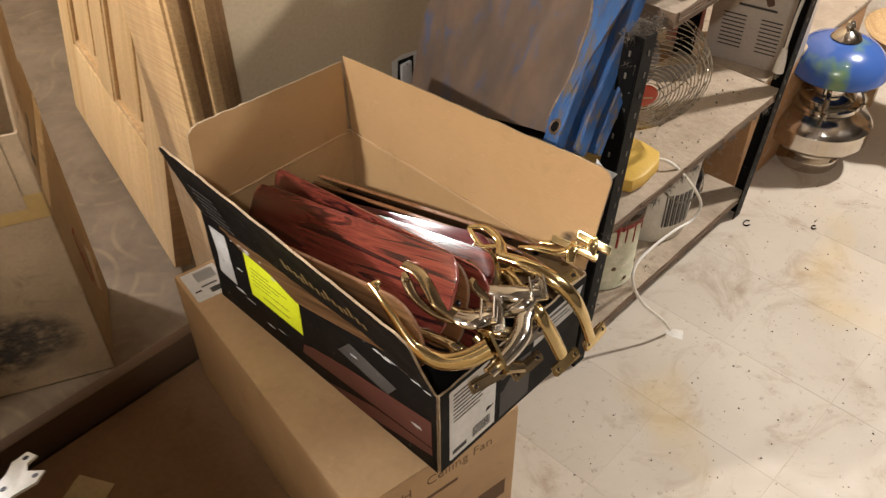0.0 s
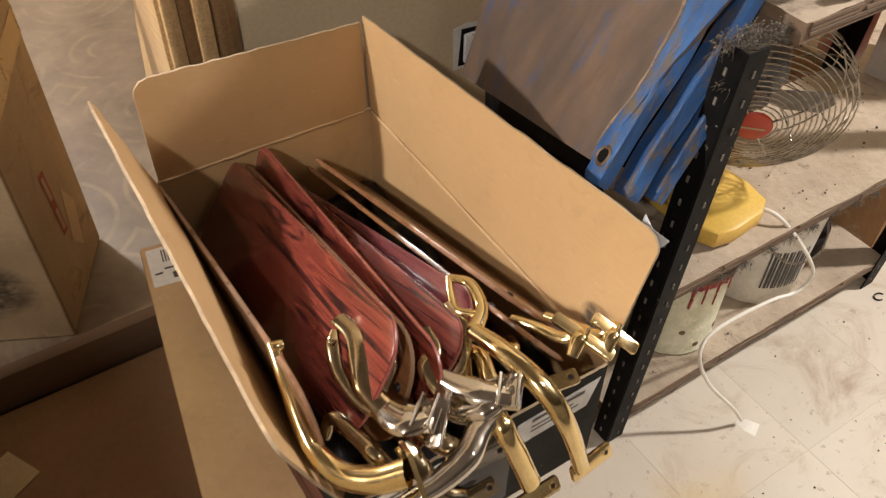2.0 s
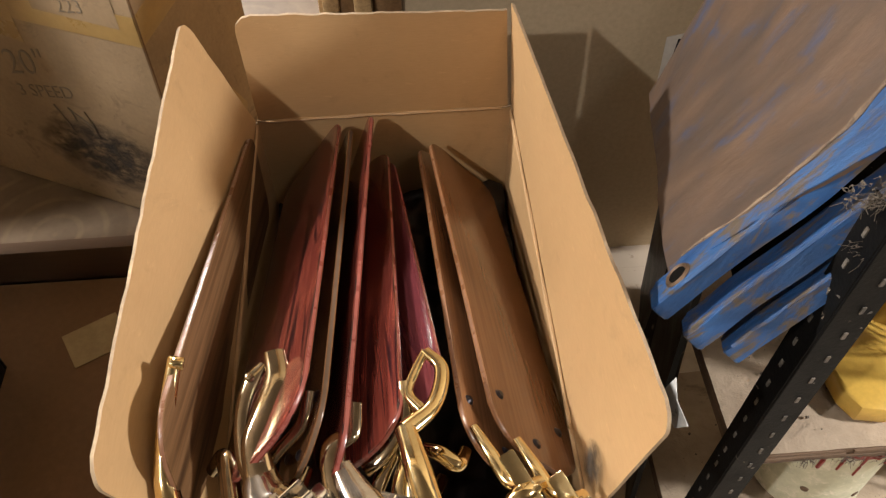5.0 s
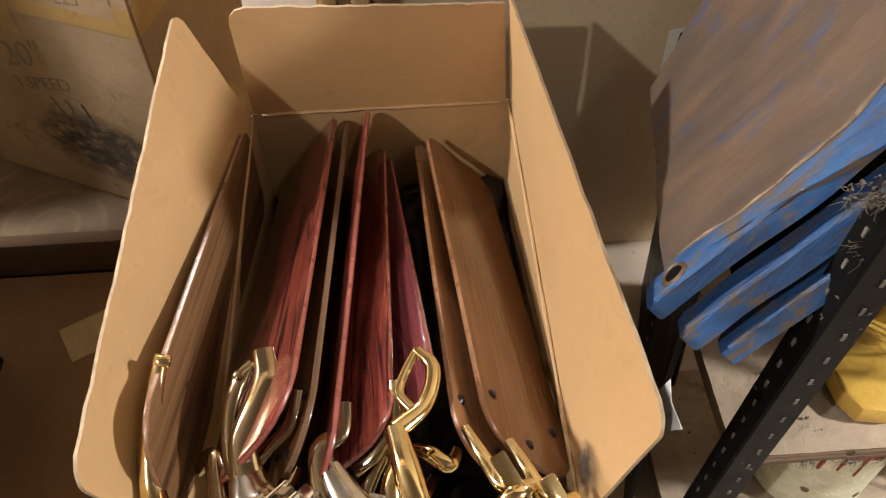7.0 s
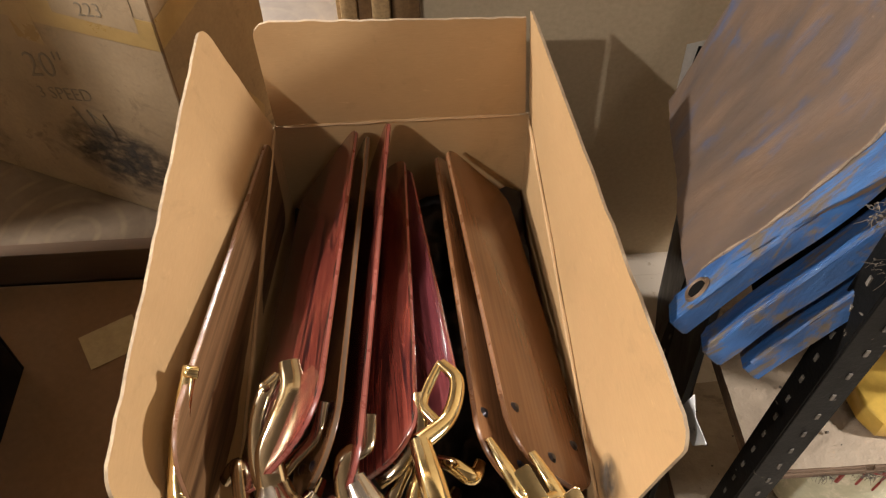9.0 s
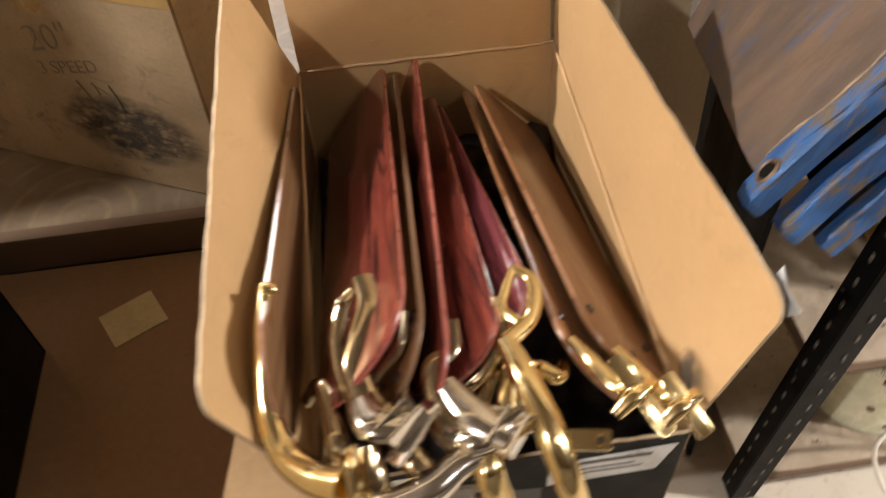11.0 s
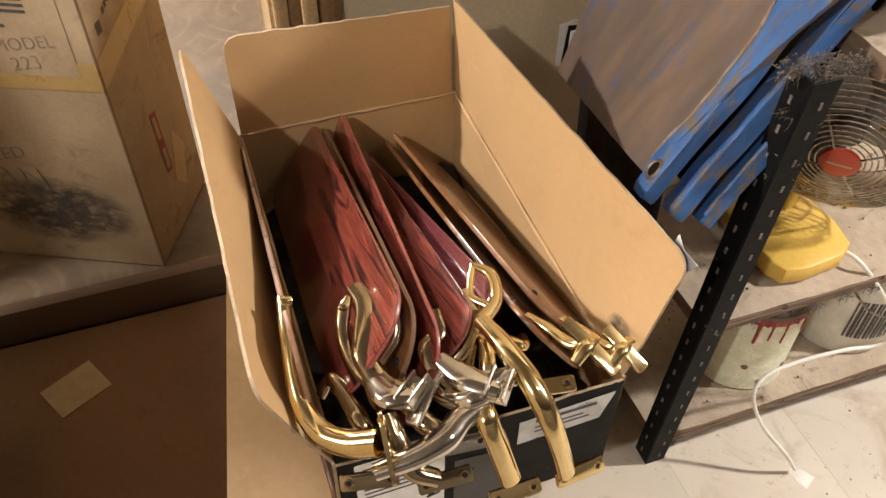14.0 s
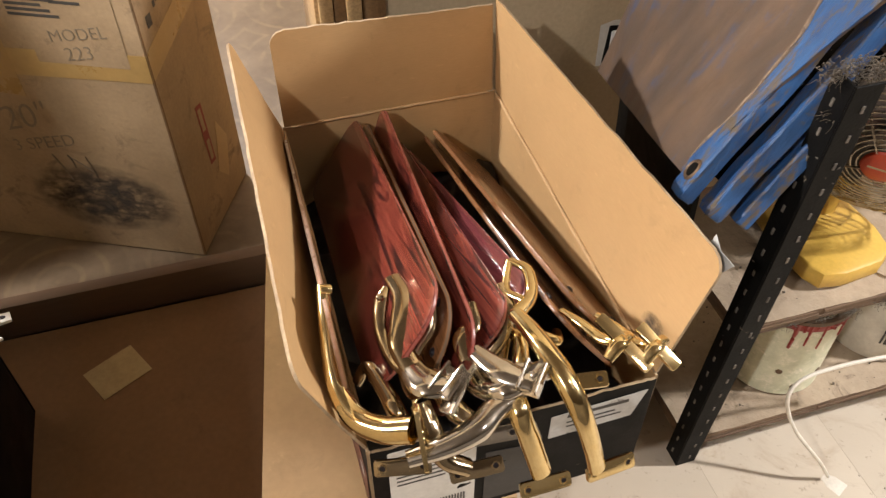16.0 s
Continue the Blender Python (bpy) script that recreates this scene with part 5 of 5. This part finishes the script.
tagged(link_mesh("wood_handle", tube_bm([(0.632, 0.20, 0.757), (0.635, 0.20, 0.83), (0.63, 0.21, 0.90)], [0.014, 0.013, 0.016], 12, 5), plain("pink_wood", (0.55, 0.30, 0.18), 0.5), smooth=60), "short turned wooden handle standing on the shelf", "handle")


def sack_bm():
    bm = lathe_bm([(0, 0.757), (0.06, 0.757), (0.085, 0.775), (0.092, 0.83), (0.088, 0.90), (0.070, 0.97), (0.040, 1.02), (0.02, 1.05), (0, 1.055)], 26)
    for v in bm.verts:
        if v.co.z > 0.76:
            v.co.x *= 1 + 0.25 * noise.noise(v.co * 22)
            v.co.y *= 0.75 + 0.25 * noise.noise(v.co * 19 + Vector((4, 0, 0)))
    return bm


tagged(link_mesh("crumpled_bag", sack_bm(), mottled("grey_sack", (0.36, 0.33, 0.29), (0.22, 0.20, 0.17), None, 12, 90, 0.4, 0, 0.3), smooth=70), "crumpled grey plastic sack on the shelf", "bag").matrix_basis = Matrix.Translation((0.745, 0.300, 0.757)) @ Matrix.Diagonal((1.1, 0.95, 1.1, 1)) @ Matrix.Translation((0, 0, -0.757))

tall_pack = thing("storage_box", "plain brown cardboard box on the top shelf", "box", pose(0.93, 0.09, 0.757))
part("body", box_bm(0, 0, 0, 0.26, 0.24, 0.27, 0.004), KRAFT_PALE, tall_pack)
part("top_flap", box_bm(0.001, 0.001, 0.2705, 0.259, 0.119, 0.274, 0.001), KRAFT_PALE, tall_pack)
part("top_flap", box_bm(0.001, 0.121, 0.2705, 0.259, 0.239, 0.274, 0.001), KRAFT_PALE, tall_pack)

# ---- beyond the shelf ----
# low stand behind the shelf end, carrying the cartons
crate = thing("wooden_crate", "plain wooden crate beyond the shelf", "crate", pose(1.28, 0.16, FLOOR))
part("body", box_bm(0, 0, 0, 0.62, 0.50, 0.33, 0.004), BOARD_ORANGE, crate)
part("lid", box_bm(-0.004, -0.004, 0.33, 0.624, 0.504, 0.345, 0.003), BOARD_DUST, crate)
fan_pack = thing("fan_carton", "grey carton with a ceiling fan picture", "box", pose(1.295, 0.335, 0.3155, 0, 0, -80))
GREYBOX = mottled("grey_carton_print", (0.55, 0.48, 0.41), (0.45, 0.39, 0.33), None, 8, 120, 0.5)
part("body", box_bm(0, 0, 0, 0.21, 0.14, 0.36, 0.003), GREYBOX, fan_pack)
fp = pose(0, -0.0004, 0, 90)
bm = bmesh.new()
for a in range(0, 360, 72):
    sheet_bm(rounded(0.012, -0.008, 0.075, 0.010, 0.006), 0.0003, fp @ pose(0.10, 0.225, 0) @ pose(0, 0, 0, 0, 0, a + 8) , bm=bm)
part("fan_picture", bm, SILL, fan_pack, "printed brown ceiling fan picture")
tagged(part("small_print", bars_bm(fp, [(0.06, 0.145, 0.09, 0.006)] + [(0.03, 0.12 - 0.010 * i, 0.055, 0.003) for i in range(9)] + [(0.12, 0.12 - 0.010 * i, 0.05, 0.003) for i in range(9)]), TEXT_INK, fan_pack), kind="stuff")
red_pack = thing("striped_bag", "small red and white striped bag", "bag", pose(1.255, 0.36, 0.347))
part("body", box_bm(-0.03, -0.02, 0, 0.03, 0.05, 0.14, 0.012, 3), mottled("red_white_bag", (0.62, 0.5, 0.42), (0.42, 0.05, 0.04), None, 16, 90, 0.4, 0, 0.1), red_pack)
hang = thing("hanging_cable", "cream cable with plug hanging beside the shelf", "cable", pose(1.20, 0.11, 0.36))
put("cord", tube_bm([(1.222, 0.080, 0.78), (1.214, 0.088, 0.66), (1.196, 0.098, 0.54), (1.188, 0.100, 0.44)], 0.0036, 8, 6), CABLE, hang)
put("plug_body", tube_bm([(1.188, 0.100, 0.455), (1.186, 0.100, 0.425), (1.185, 0.100, 0.400)], [0.006, 0.011, 0.012], 12, 4), CABLE, hang)
for s in (-1, 1):
    put("pin", box_bm(1.185 + s * 0.006 - 0.001, 0.097, 0.384, 1.185 + s * 0.006 + 0.001, 0.103, 0.402), PIN, hang)

# globe-shaded chrome fixture standing on the floor
GX, GY = 1.575, 0.095
lampf = thing("globe_fixture", "chrome light fixture with a painted globe shade", "light fixture", pose(GX, GY, FLOOR) @ Matrix.Diagonal((1.12, 1.12, 1.04, 1)))
part("foot", lathe_bm([(0, 0), (0.070, 0), (0.074, 0.008), (0.072, 0.030), (0.060, 0.040), (0.058, 0.062), (0.070, 0.070), (0, 0.071)], 48), CHROME, lampf)
part("drum", lathe_bm([(0.05, 0.068), (0.108, 0.078), (0.118, 0.090), (0.119, 0.135), (0.108, 0.150), (0.085, 0.160), (0.07, 0.172), (0, 0.173)], 56), CHROME, lampf)
part("collar", lathe_bm([(0.072, 0.170), (0.078, 0.178), (0.076, 0.186), (0.06, 0.190), (0.064, 0.200), (0.058, 0.208), (0.040, 0.214), (0.040, 0.262), (0.05, 0.268), (0, 0.27)], 40), NICKEL, lampf)
part("globe_shade", lathe_bm([(0.106, 0.268), (0.110, 0.274), (0.107, 0.296), (0.096, 0.318), (0.076, 0.337), (0.048, 0.349), (0.014, 0.354), (0, 0.354)], 48), GLOBE, lampf, "painted globe shade with blue oceans")
part("finial", lathe_bm([(0, 0.398), (0.008, 0.394), (0.012, 0.384), (0.008, 0.375), (0.026, 0.366), (0.034, 0.354), (0, 0.352)], 24), CHROME, lampf)
for a in (20, 110, 200, 290):
    c, s = math.cos(radians(a)), math.sin(radians(a))
    part("bracket", tube_bm([(0.07 * c, 0.07 * s, 0.172), (0.085 * c, 0.085 * s, 0.19), (0.07 * c, 0.07 * s, 0.225), (0.042 * c, 0.042 * s, 0.235)], 0.006, 8, 4), CHROME, lampf)
tagged(link_mesh("wooden_bowl", lathe_bm([(0, 0.22), (0.06, 0.222), (0.13, 0.25), (0.16, 0.285), (0.156, 0.287), (0.125, 0.257), (0.055, 0.231), (0, 0.23)], 40), PINE_TRIM, smooth=50), "shallow brown wooden bowl on a stool", "bowl").location = (1.86, -0.02, 0)
stool = thing("low_stool", "low yellow-brown wooden stool", "stool", pose(1.86, -0.02, FLOOR))
part("seat", box_bm(-0.13, -0.13, 0.225, 0.13, 0.13, 0.249, 0.005), PINE_TRIM, stool)
for sx in (-1, 1):
    for sy in (-1, 1):
        part("leg", box_bm(sx * 0.105 - 0.014, sy * 0.105 - 0.014, 0, sx * 0.105 + 0.014, sy * 0.105 + 0.014, 0.225, 0.003), PINE_TRIM, stool)
table = thing("work_table", "yellow-brown wooden work table", "table", pose(1.75, 0.25, FLOOR))
part("tabletop", box_bm(0, 0, 0.38, 1.2, 0.40, 0.405, 0.004), PINE_TRIM, table)
for x in (0.04, 1.16):
    for y in (0.04, 0.36):
        part("leg", box_bm(x - 0.022, y - 0.022, 0, x + 0.022, y + 0.022, 0.38, 0.003), PINE_EDGE, table)
# hooks of wire on the floor
for i, (x, y, r) in enumerate(((1.20, 0.071, 0.012), (1.30, -0.06, 0.008))):
    tagged(link_mesh("wire_hook", tube_bm([(x + r * math.cos(a), y + r * 0.7 * math.sin(a), FLOOR + 0.002) for a in (0, 0.8, 1.6, 2.6, 3.6, 4.6)], 0.0016, 6, 4), SCREW, smooth=60), "small bent wire hook on the floor", "wire")

# ---- tall soiled carton in the doorway ----
wl = Vector((-0.900, 0.435, 0)).normalized()
wr = Vector((0.435, 0.900, 0)).normalized()
WC = Vector((-0.178, 0.736, STEP + 0.003))
wm = Matrix(((-wl.x, wr.x, 0, WC.x), (-wl.y, wr.y, 0, WC.y), (0, 0, 1, WC.z), (0, 0, 0, 1)))
# local x from the far left to the corner (x = 0 at the corner, minus to the left), local y along the other side
tall = thing("tall_carton", "tall soiled white carton with tape and handwriting", "box", wm)
TW, TD, TH = 0.74, 0.25, 0.56
for q in ((-TW, 0, 0, 0.0045), (-0.0045, 0.0045, 0, TD), (-TW, TD - 0.0045, -0.0045, TD), (-TW, 0.0045, -TW + 0.0045, TD - 0.0045)):
    part("side_panel", box_bm(q[0], q[1], 0, q[2], q[3], TH, 0.0012, 1), CARTON_WHITE, tall)
part("bottom", box_bm(-TW + 0.005, 0.005, 0.002, -0.005, TD - 0.005, 0.006), CARTON_WHITE, tall)
ff = pose(0, -0.0006, 0, 90)
sf = frame_m((0.0006, 0, 0), (0, 0, 1), (0, 1, 0))
part("tape", sheet_bm([(-TW, 0.375), (0, 0.395), (0, 0.445), (-TW, 0.425)], 0.0004, ff), TAPE, tall, "brown packing tape")
part("tape", sheet_bm([(0, 0.395), (TD, 0.45), (TD, 0.50), (0, 0.445)], 0.0004, sf), TAPE, tall, "brown packing tape")
part("tape", sheet_bm([(-0.285, 0.35), (-0.235, 0.345), (-0.24, TH), (-0.29, TH)], 0.0005, ff), TAPE, tall, "brown packing tape")
part("tape", sheet_bm([(0.135, 0.10), (0.17, 0.06), (0.20, 0.14), (0.165, 0.20)], 0.0004, sf), TAPE, tall, "brown packing tape")
part("smudge", sheet_bm(rounded(-0.31, 0.045, -0.02, 0.21, 0.06), 0.0003, Matrix.Translation((0, -0.0004, 0)) @ ff), SOIL_FLAT, tall, "dark dirt smudge")
lab = part("paper_label", sheet_bm(rounded(-0.185, 0.418, -0.030, 0.555, 0.002), 0.0005, ff), CARTON_WHITE, tall, "old paper label")
tagged(part("print", bars_bm(Matrix.Translation((0, -0.0008, 0)) @ ff, [(-0.205, 0.545 - 0.009 * i, 0.06 + 0.012 * (i % 3), 0.005) for i in range(6)] + [(-0.13, 0.545 - 0.010 * i, 0.05, 0.005) for i in range(3)]), TEXT_INK, lab), kind="stuff")
writing("MODEL", 0.030, Matrix.Translation((-0.152, -0.0016, 0.456)) @ pose(0, 0, 0, 90, 0, 0) @ pose(0, 0, 0, 0, 0, 9), PENCIL, tall, shear=0.1)
writing("223", 0.034, Matrix.Translation((-0.135, -0.0016, 0.424)) @ pose(0, 0, 0, 90) @ pose(0, 0, 0, 0, 0, 9), PENCIL, tall, shear=0.1)
writing('20"', 0.070, Matrix.Translation((-0.300, -0.0010, 0.268)) @ pose(0, 0, 0, 90) @ pose(0, 0, 0, 0, 0, 13), PENCIL, tall, shear=0.2)
writing("3 SPEED", 0.036, Matrix.Translation((-0.302, -0.0010, 0.222)) @ pose(0, 0, 0, 90) @ pose(0, 0, 0, 0, 0, 12), PENCIL, tall, shear=0.15)
for k, (p, q) in enumerate((((-0.235, 0.222), (-0.213, 0.165)), ((-0.205, 0.224), (-0.198, 0.196)), ((-0.206, 0.222), (-0.166, 0.190)), ((-0.172, 0.224), (-0.162, 0.170)))):
    part("marker_stroke", tube_bm([ff @ Vector((*p, 0.0006)), ff @ Vector(((p[0] + q[0]) / 2 + 0.002, (p[1] + q[1]) / 2, 0.0006)), ff @ Vector((*q, 0.0006))], 0.0013, 5, 3, 0.5), PENCIL, tall)
part("red_stamp", sheet_bm([(0.104, 0.272), (0.128, 0.268), (0.134, 0.132), (0.112, 0.136)], 0.0003, sf), RED_INK, tall, "dark red printed frame")
part("stamp_field", sheet_bm([(0.1145, 0.190), (0.1265, 0.188), (0.1285, 0.142), (0.1165, 0.144)], 0.0006, sf), CARTON_WHITE, tall)
part("stamp_field", sheet_bm([(0.109, 0.262), (0.121, 0.260), (0.1245, 0.210), (0.1125, 0.212)], 0.0006, sf), CARTON_WHITE, tall)
tagged(part("side_print", bars_bm(sf, [(0.03, 0.475, 0.016, 0.020)] + [(0.06 + 0.011 * i, 0.495 + 0.004 * i, 0.008, 0.010) for i in range(6)] + [(0.10 + 0.02 * i, 0.44 + 0.006 * i, 0.012, 0.004) for i in range(6)]), TEXT_INK, tall), kind="stuff")
part("seam", bars_bm(Matrix.Translation((0.0012, 0, 0)) @ sf, [(0.001, 0.0, 0.0025, TH)]), TEXT_BROWN, tall)
# upper flaps standing open
part("top_flap", sheet_bm([(0.01, 0), (TD - 0.02, 0), (TD - 0.05, 0.17), (0.09, 0.19), (0.03, 0.10)], 0.0045, Matrix.Translation((-0.005, 0, TH)) @ frame_m((0, 0, 0), (0.10, 0, 1), (0, 1, 0))), CARTON_WHITE, tall)
part("top_flap", sheet_bm([(-TW + 0.01, 0), (-TW + 0.05, -0.12), (-0.33, -0.12), (-0.30, 0)], 0.0045, Matrix.Translation((0, 0.004, TH)) @ pose(0, 0, 0, 28)), CARTON_WHITE, tall)

# note and white metal bracket
note = tagged(link_mesh("paper_note", sheet_bm([(-0.05, -0.036), (0.045, -0.042), (0.050, 0.034), (0.030, 0.036), (-0.046, 0.040)], 0.0008, pose(-0.366, 0.564, FLOOR + 0.0075, 0, 0, 32), 0), PAPER_OLD), "yellowed paper note lying on the floor board", "note")
mb = thing("metal_bracket", "white metal fan bracket with screw holes", "bracket", pose(-0.455, 0.37, 0.345, -12, 8, 25))
WHITE_METAL = plain("white_metal", (0.72, 0.68, 0.60), 0.35)
part("plate", sheet_bm([(-0.09, -0.020), (-0.02, -0.022), (0.008, -0.040), (0.030, -0.034), (0.022, -0.008), (0.034, 0.004), (0.052, 0.000), (0.056, 0.022), (0.032, 0.030), (0.012, 0.018), (-0.09, 0.020)], 0.004, None, 0.001), WHITE_METAL, mb)
for x, y in ((0.018, -0.028), (0.044, 0.014), (-0.012, 0.0)):
    part("screw_hole", cyl_bm(0.0045, 0.0045, 0.004, 0.0044, 14, m=Matrix.Translation((x, y, 0))), SCREW, mb)
pile = thing("dark_bin", "dark open bin holding loose metal parts", "bin", pose(-0.66, 0.36, FLOOR))
part("bottom", box_bm(-0.164, -0.194, 0.007, 0.149, 0.154, 0.013, 0.002), STEEL_BLACK, pile)
for q in ((-0.17, -0.20, 0.155, -0.194), (-0.17, 0.154, 0.155, 0.16), (-0.17, -0.1935, -0.164, 0.1535), (0.149, -0.1935, 0.155, 0.1535)):
    part("side_panel", box_bm(q[0], q[1], 0.0075, q[2], q[3], 0.352, 0.0015), STEEL_BLACK, pile)
part("rim", tube_bm([(-0.168, -0.198, 0.355), (0.153, -0.198, 0.355), (0.153, 0.158, 0.355), (-0.168, 0.158, 0.355), (-0.168, -0.198, 0.355)], 0.005, 8, 1), INK_GREY, pile)
part("contents", sheet_bm([(-0.160, -0.19), (0.145, -0.19), (0.145, 0.15), (-0.160, 0.15)], 0.02, Matrix.Translation((0, 0, 0.30))), STEEL_BLACK, pile)

# splashes of pale paint on the near post
rnd = random.Random(21)
for k in range(9):
    z = rnd.uniform(0.30, 0.70)
    on_side = k % 2
    r = rnd.uniform(0.0007, 0.0018)
    y = SY0 + LEAN_Y * (z - FLOOR)
    if on_side:
        m = pose(SX0 - 0.0008, y + rnd.uniform(0.006, 0.03), z, 0, -90, rnd.uniform(0, 90))
    else:
        m = pose(SX0 + rnd.uniform(0.006, 0.03), y - 0.0008, z, 90, rnd.uniform(0, 90), 0)
    out = [(r * rnd.uniform(0.4, 1.2) * math.cos(a), r * rnd.uniform(0.6, 2.0) * math.sin(a)) for a in (0, 0.8, 1.6, 2.4, 3.2, 4.0, 4.8, 5.6)]
    put("paint_splash", sheet_bm(out, 0.0004, m), HOLE, shelf)

# square cups of the antique and nickel arms
socket(b2, frame_m((0.070, -0.028, 0.546), (0.75, 0.62, 0.12), (0.5, -0.66, 0.35)), 0.021, 0.036, NICKEL)
socket(b3, frame_m((0.152, -0.046, 0.541), (0.62, 0.72, 0.22), (0.66, -0.60, 0.2)), 0.022, 0.034, NICKEL)
iron_part(b2, [(0.052, 0.014, 0.546), (0.060, -0.010, 0.549), (0.082, -0.018, 0.549)], [0.011, 0.015, 0.010], NICKEL, "arm_end", 0.45)
iron_part(b3, [(0.118, 0.020, 0.544), (0.136, -0.014, 0.546), (0.160, -0.036, 0.546)], [0.009, 0.016, 0.011], NICKEL, "arm_end", 0.45)
# clump of antique and nickel irons heaped in the middle of the box front
loose_iron("bright nickel blade iron heaped with others", [(0.104, 0.012, 0.520), (0.116, -0.016, 0.530), (0.134, -0.030, 0.538), (0.152, -0.030, 0.540)], [0.008, 0.012, 0.015, 0.010], NICKEL, frame_m((0.160, -0.026, 0.545), (-0.3, 0.6, 0.6), (0.9, 0.2, 0.2)), NICKEL)
loose_iron("antique brass blade iron heaped with others", [(0.086, 0.034, 0.515), (0.078, 0.006, 0.520), (0.086, -0.030, 0.522), (0.108, -0.050, 0.512)], [0.006, 0.010, 0.012, 0.009], ANTIQUE, frame_m((0.114, -0.056, 0.508), (0, 0.6, 0.7), (0.9, -0.1, 0.2)), NICKEL)
loose_iron("polished brass blade iron heaped with others", [(0.160, 0.062, 0.520), (0.172, 0.032, 0.528), (0.166, 0.004, 0.524), (0.170, -0.024, 0.512)], [0.005, 0.008, 0.009, 0.008], BRASS, None, BRASS)

# floor tiles, set almost edge to edge
PITCH = 0.2455
tile_me = None
for i in range(-7, 10):
    for j in range(-9, 4):
        x, y = 0.5525 + PITCH * i, -0.088 + PITCH * j
        if y + PITCH > 0.702:
            continue
        if tile_me is None:
            first = link_mesh("tile", box_bm(0.00028, 0.00028, -0.003, PITCH - 0.00028, PITCH - 0.00028, 0, 0.0004, 1), CONCRETE, floor)
            tile_me = first.data
            ob = first
        else:
            ob = new("tile", tile_me)
            ob.parent = floor
        ob.location = (x, y, FLOOR)
for i in range(-7, 10):
    ob = link_mesh("tile", box_bm(0.00028, 0.00028, -0.003, PITCH - 0.00028, 0.702 - (-0.088 + PITCH * 3) - 0.001, 0, 0.0004, 1), CONCRETE, floor)
    ob.location = (0.5525 + PITCH * i, -0.088 + PITCH * 3, FLOOR)
# scattered grit on the floor
rnd = random.Random(31)
bm = bmesh.new()
for _ in range(260):
    s = rnd.uniform(0.0008, 0.0028)
    r = bmesh.ops.create_cube(bm, size=s)
    bmesh.ops.transform(bm, matrix=Matrix.Translation((rnd.uniform(0.25, 1.9), rnd.uniform(-0.7, 0.08), FLOOR + s * 0.3)) @ Euler((rnd.random() * 3, rnd.random() * 3, rnd.random() * 3)).to_matrix().to_4x4(), verts=r["verts"])
tagged(link_mesh("grit", bm, LINT), "specks of grit scattered on the floor", "debris", kind="stuff")
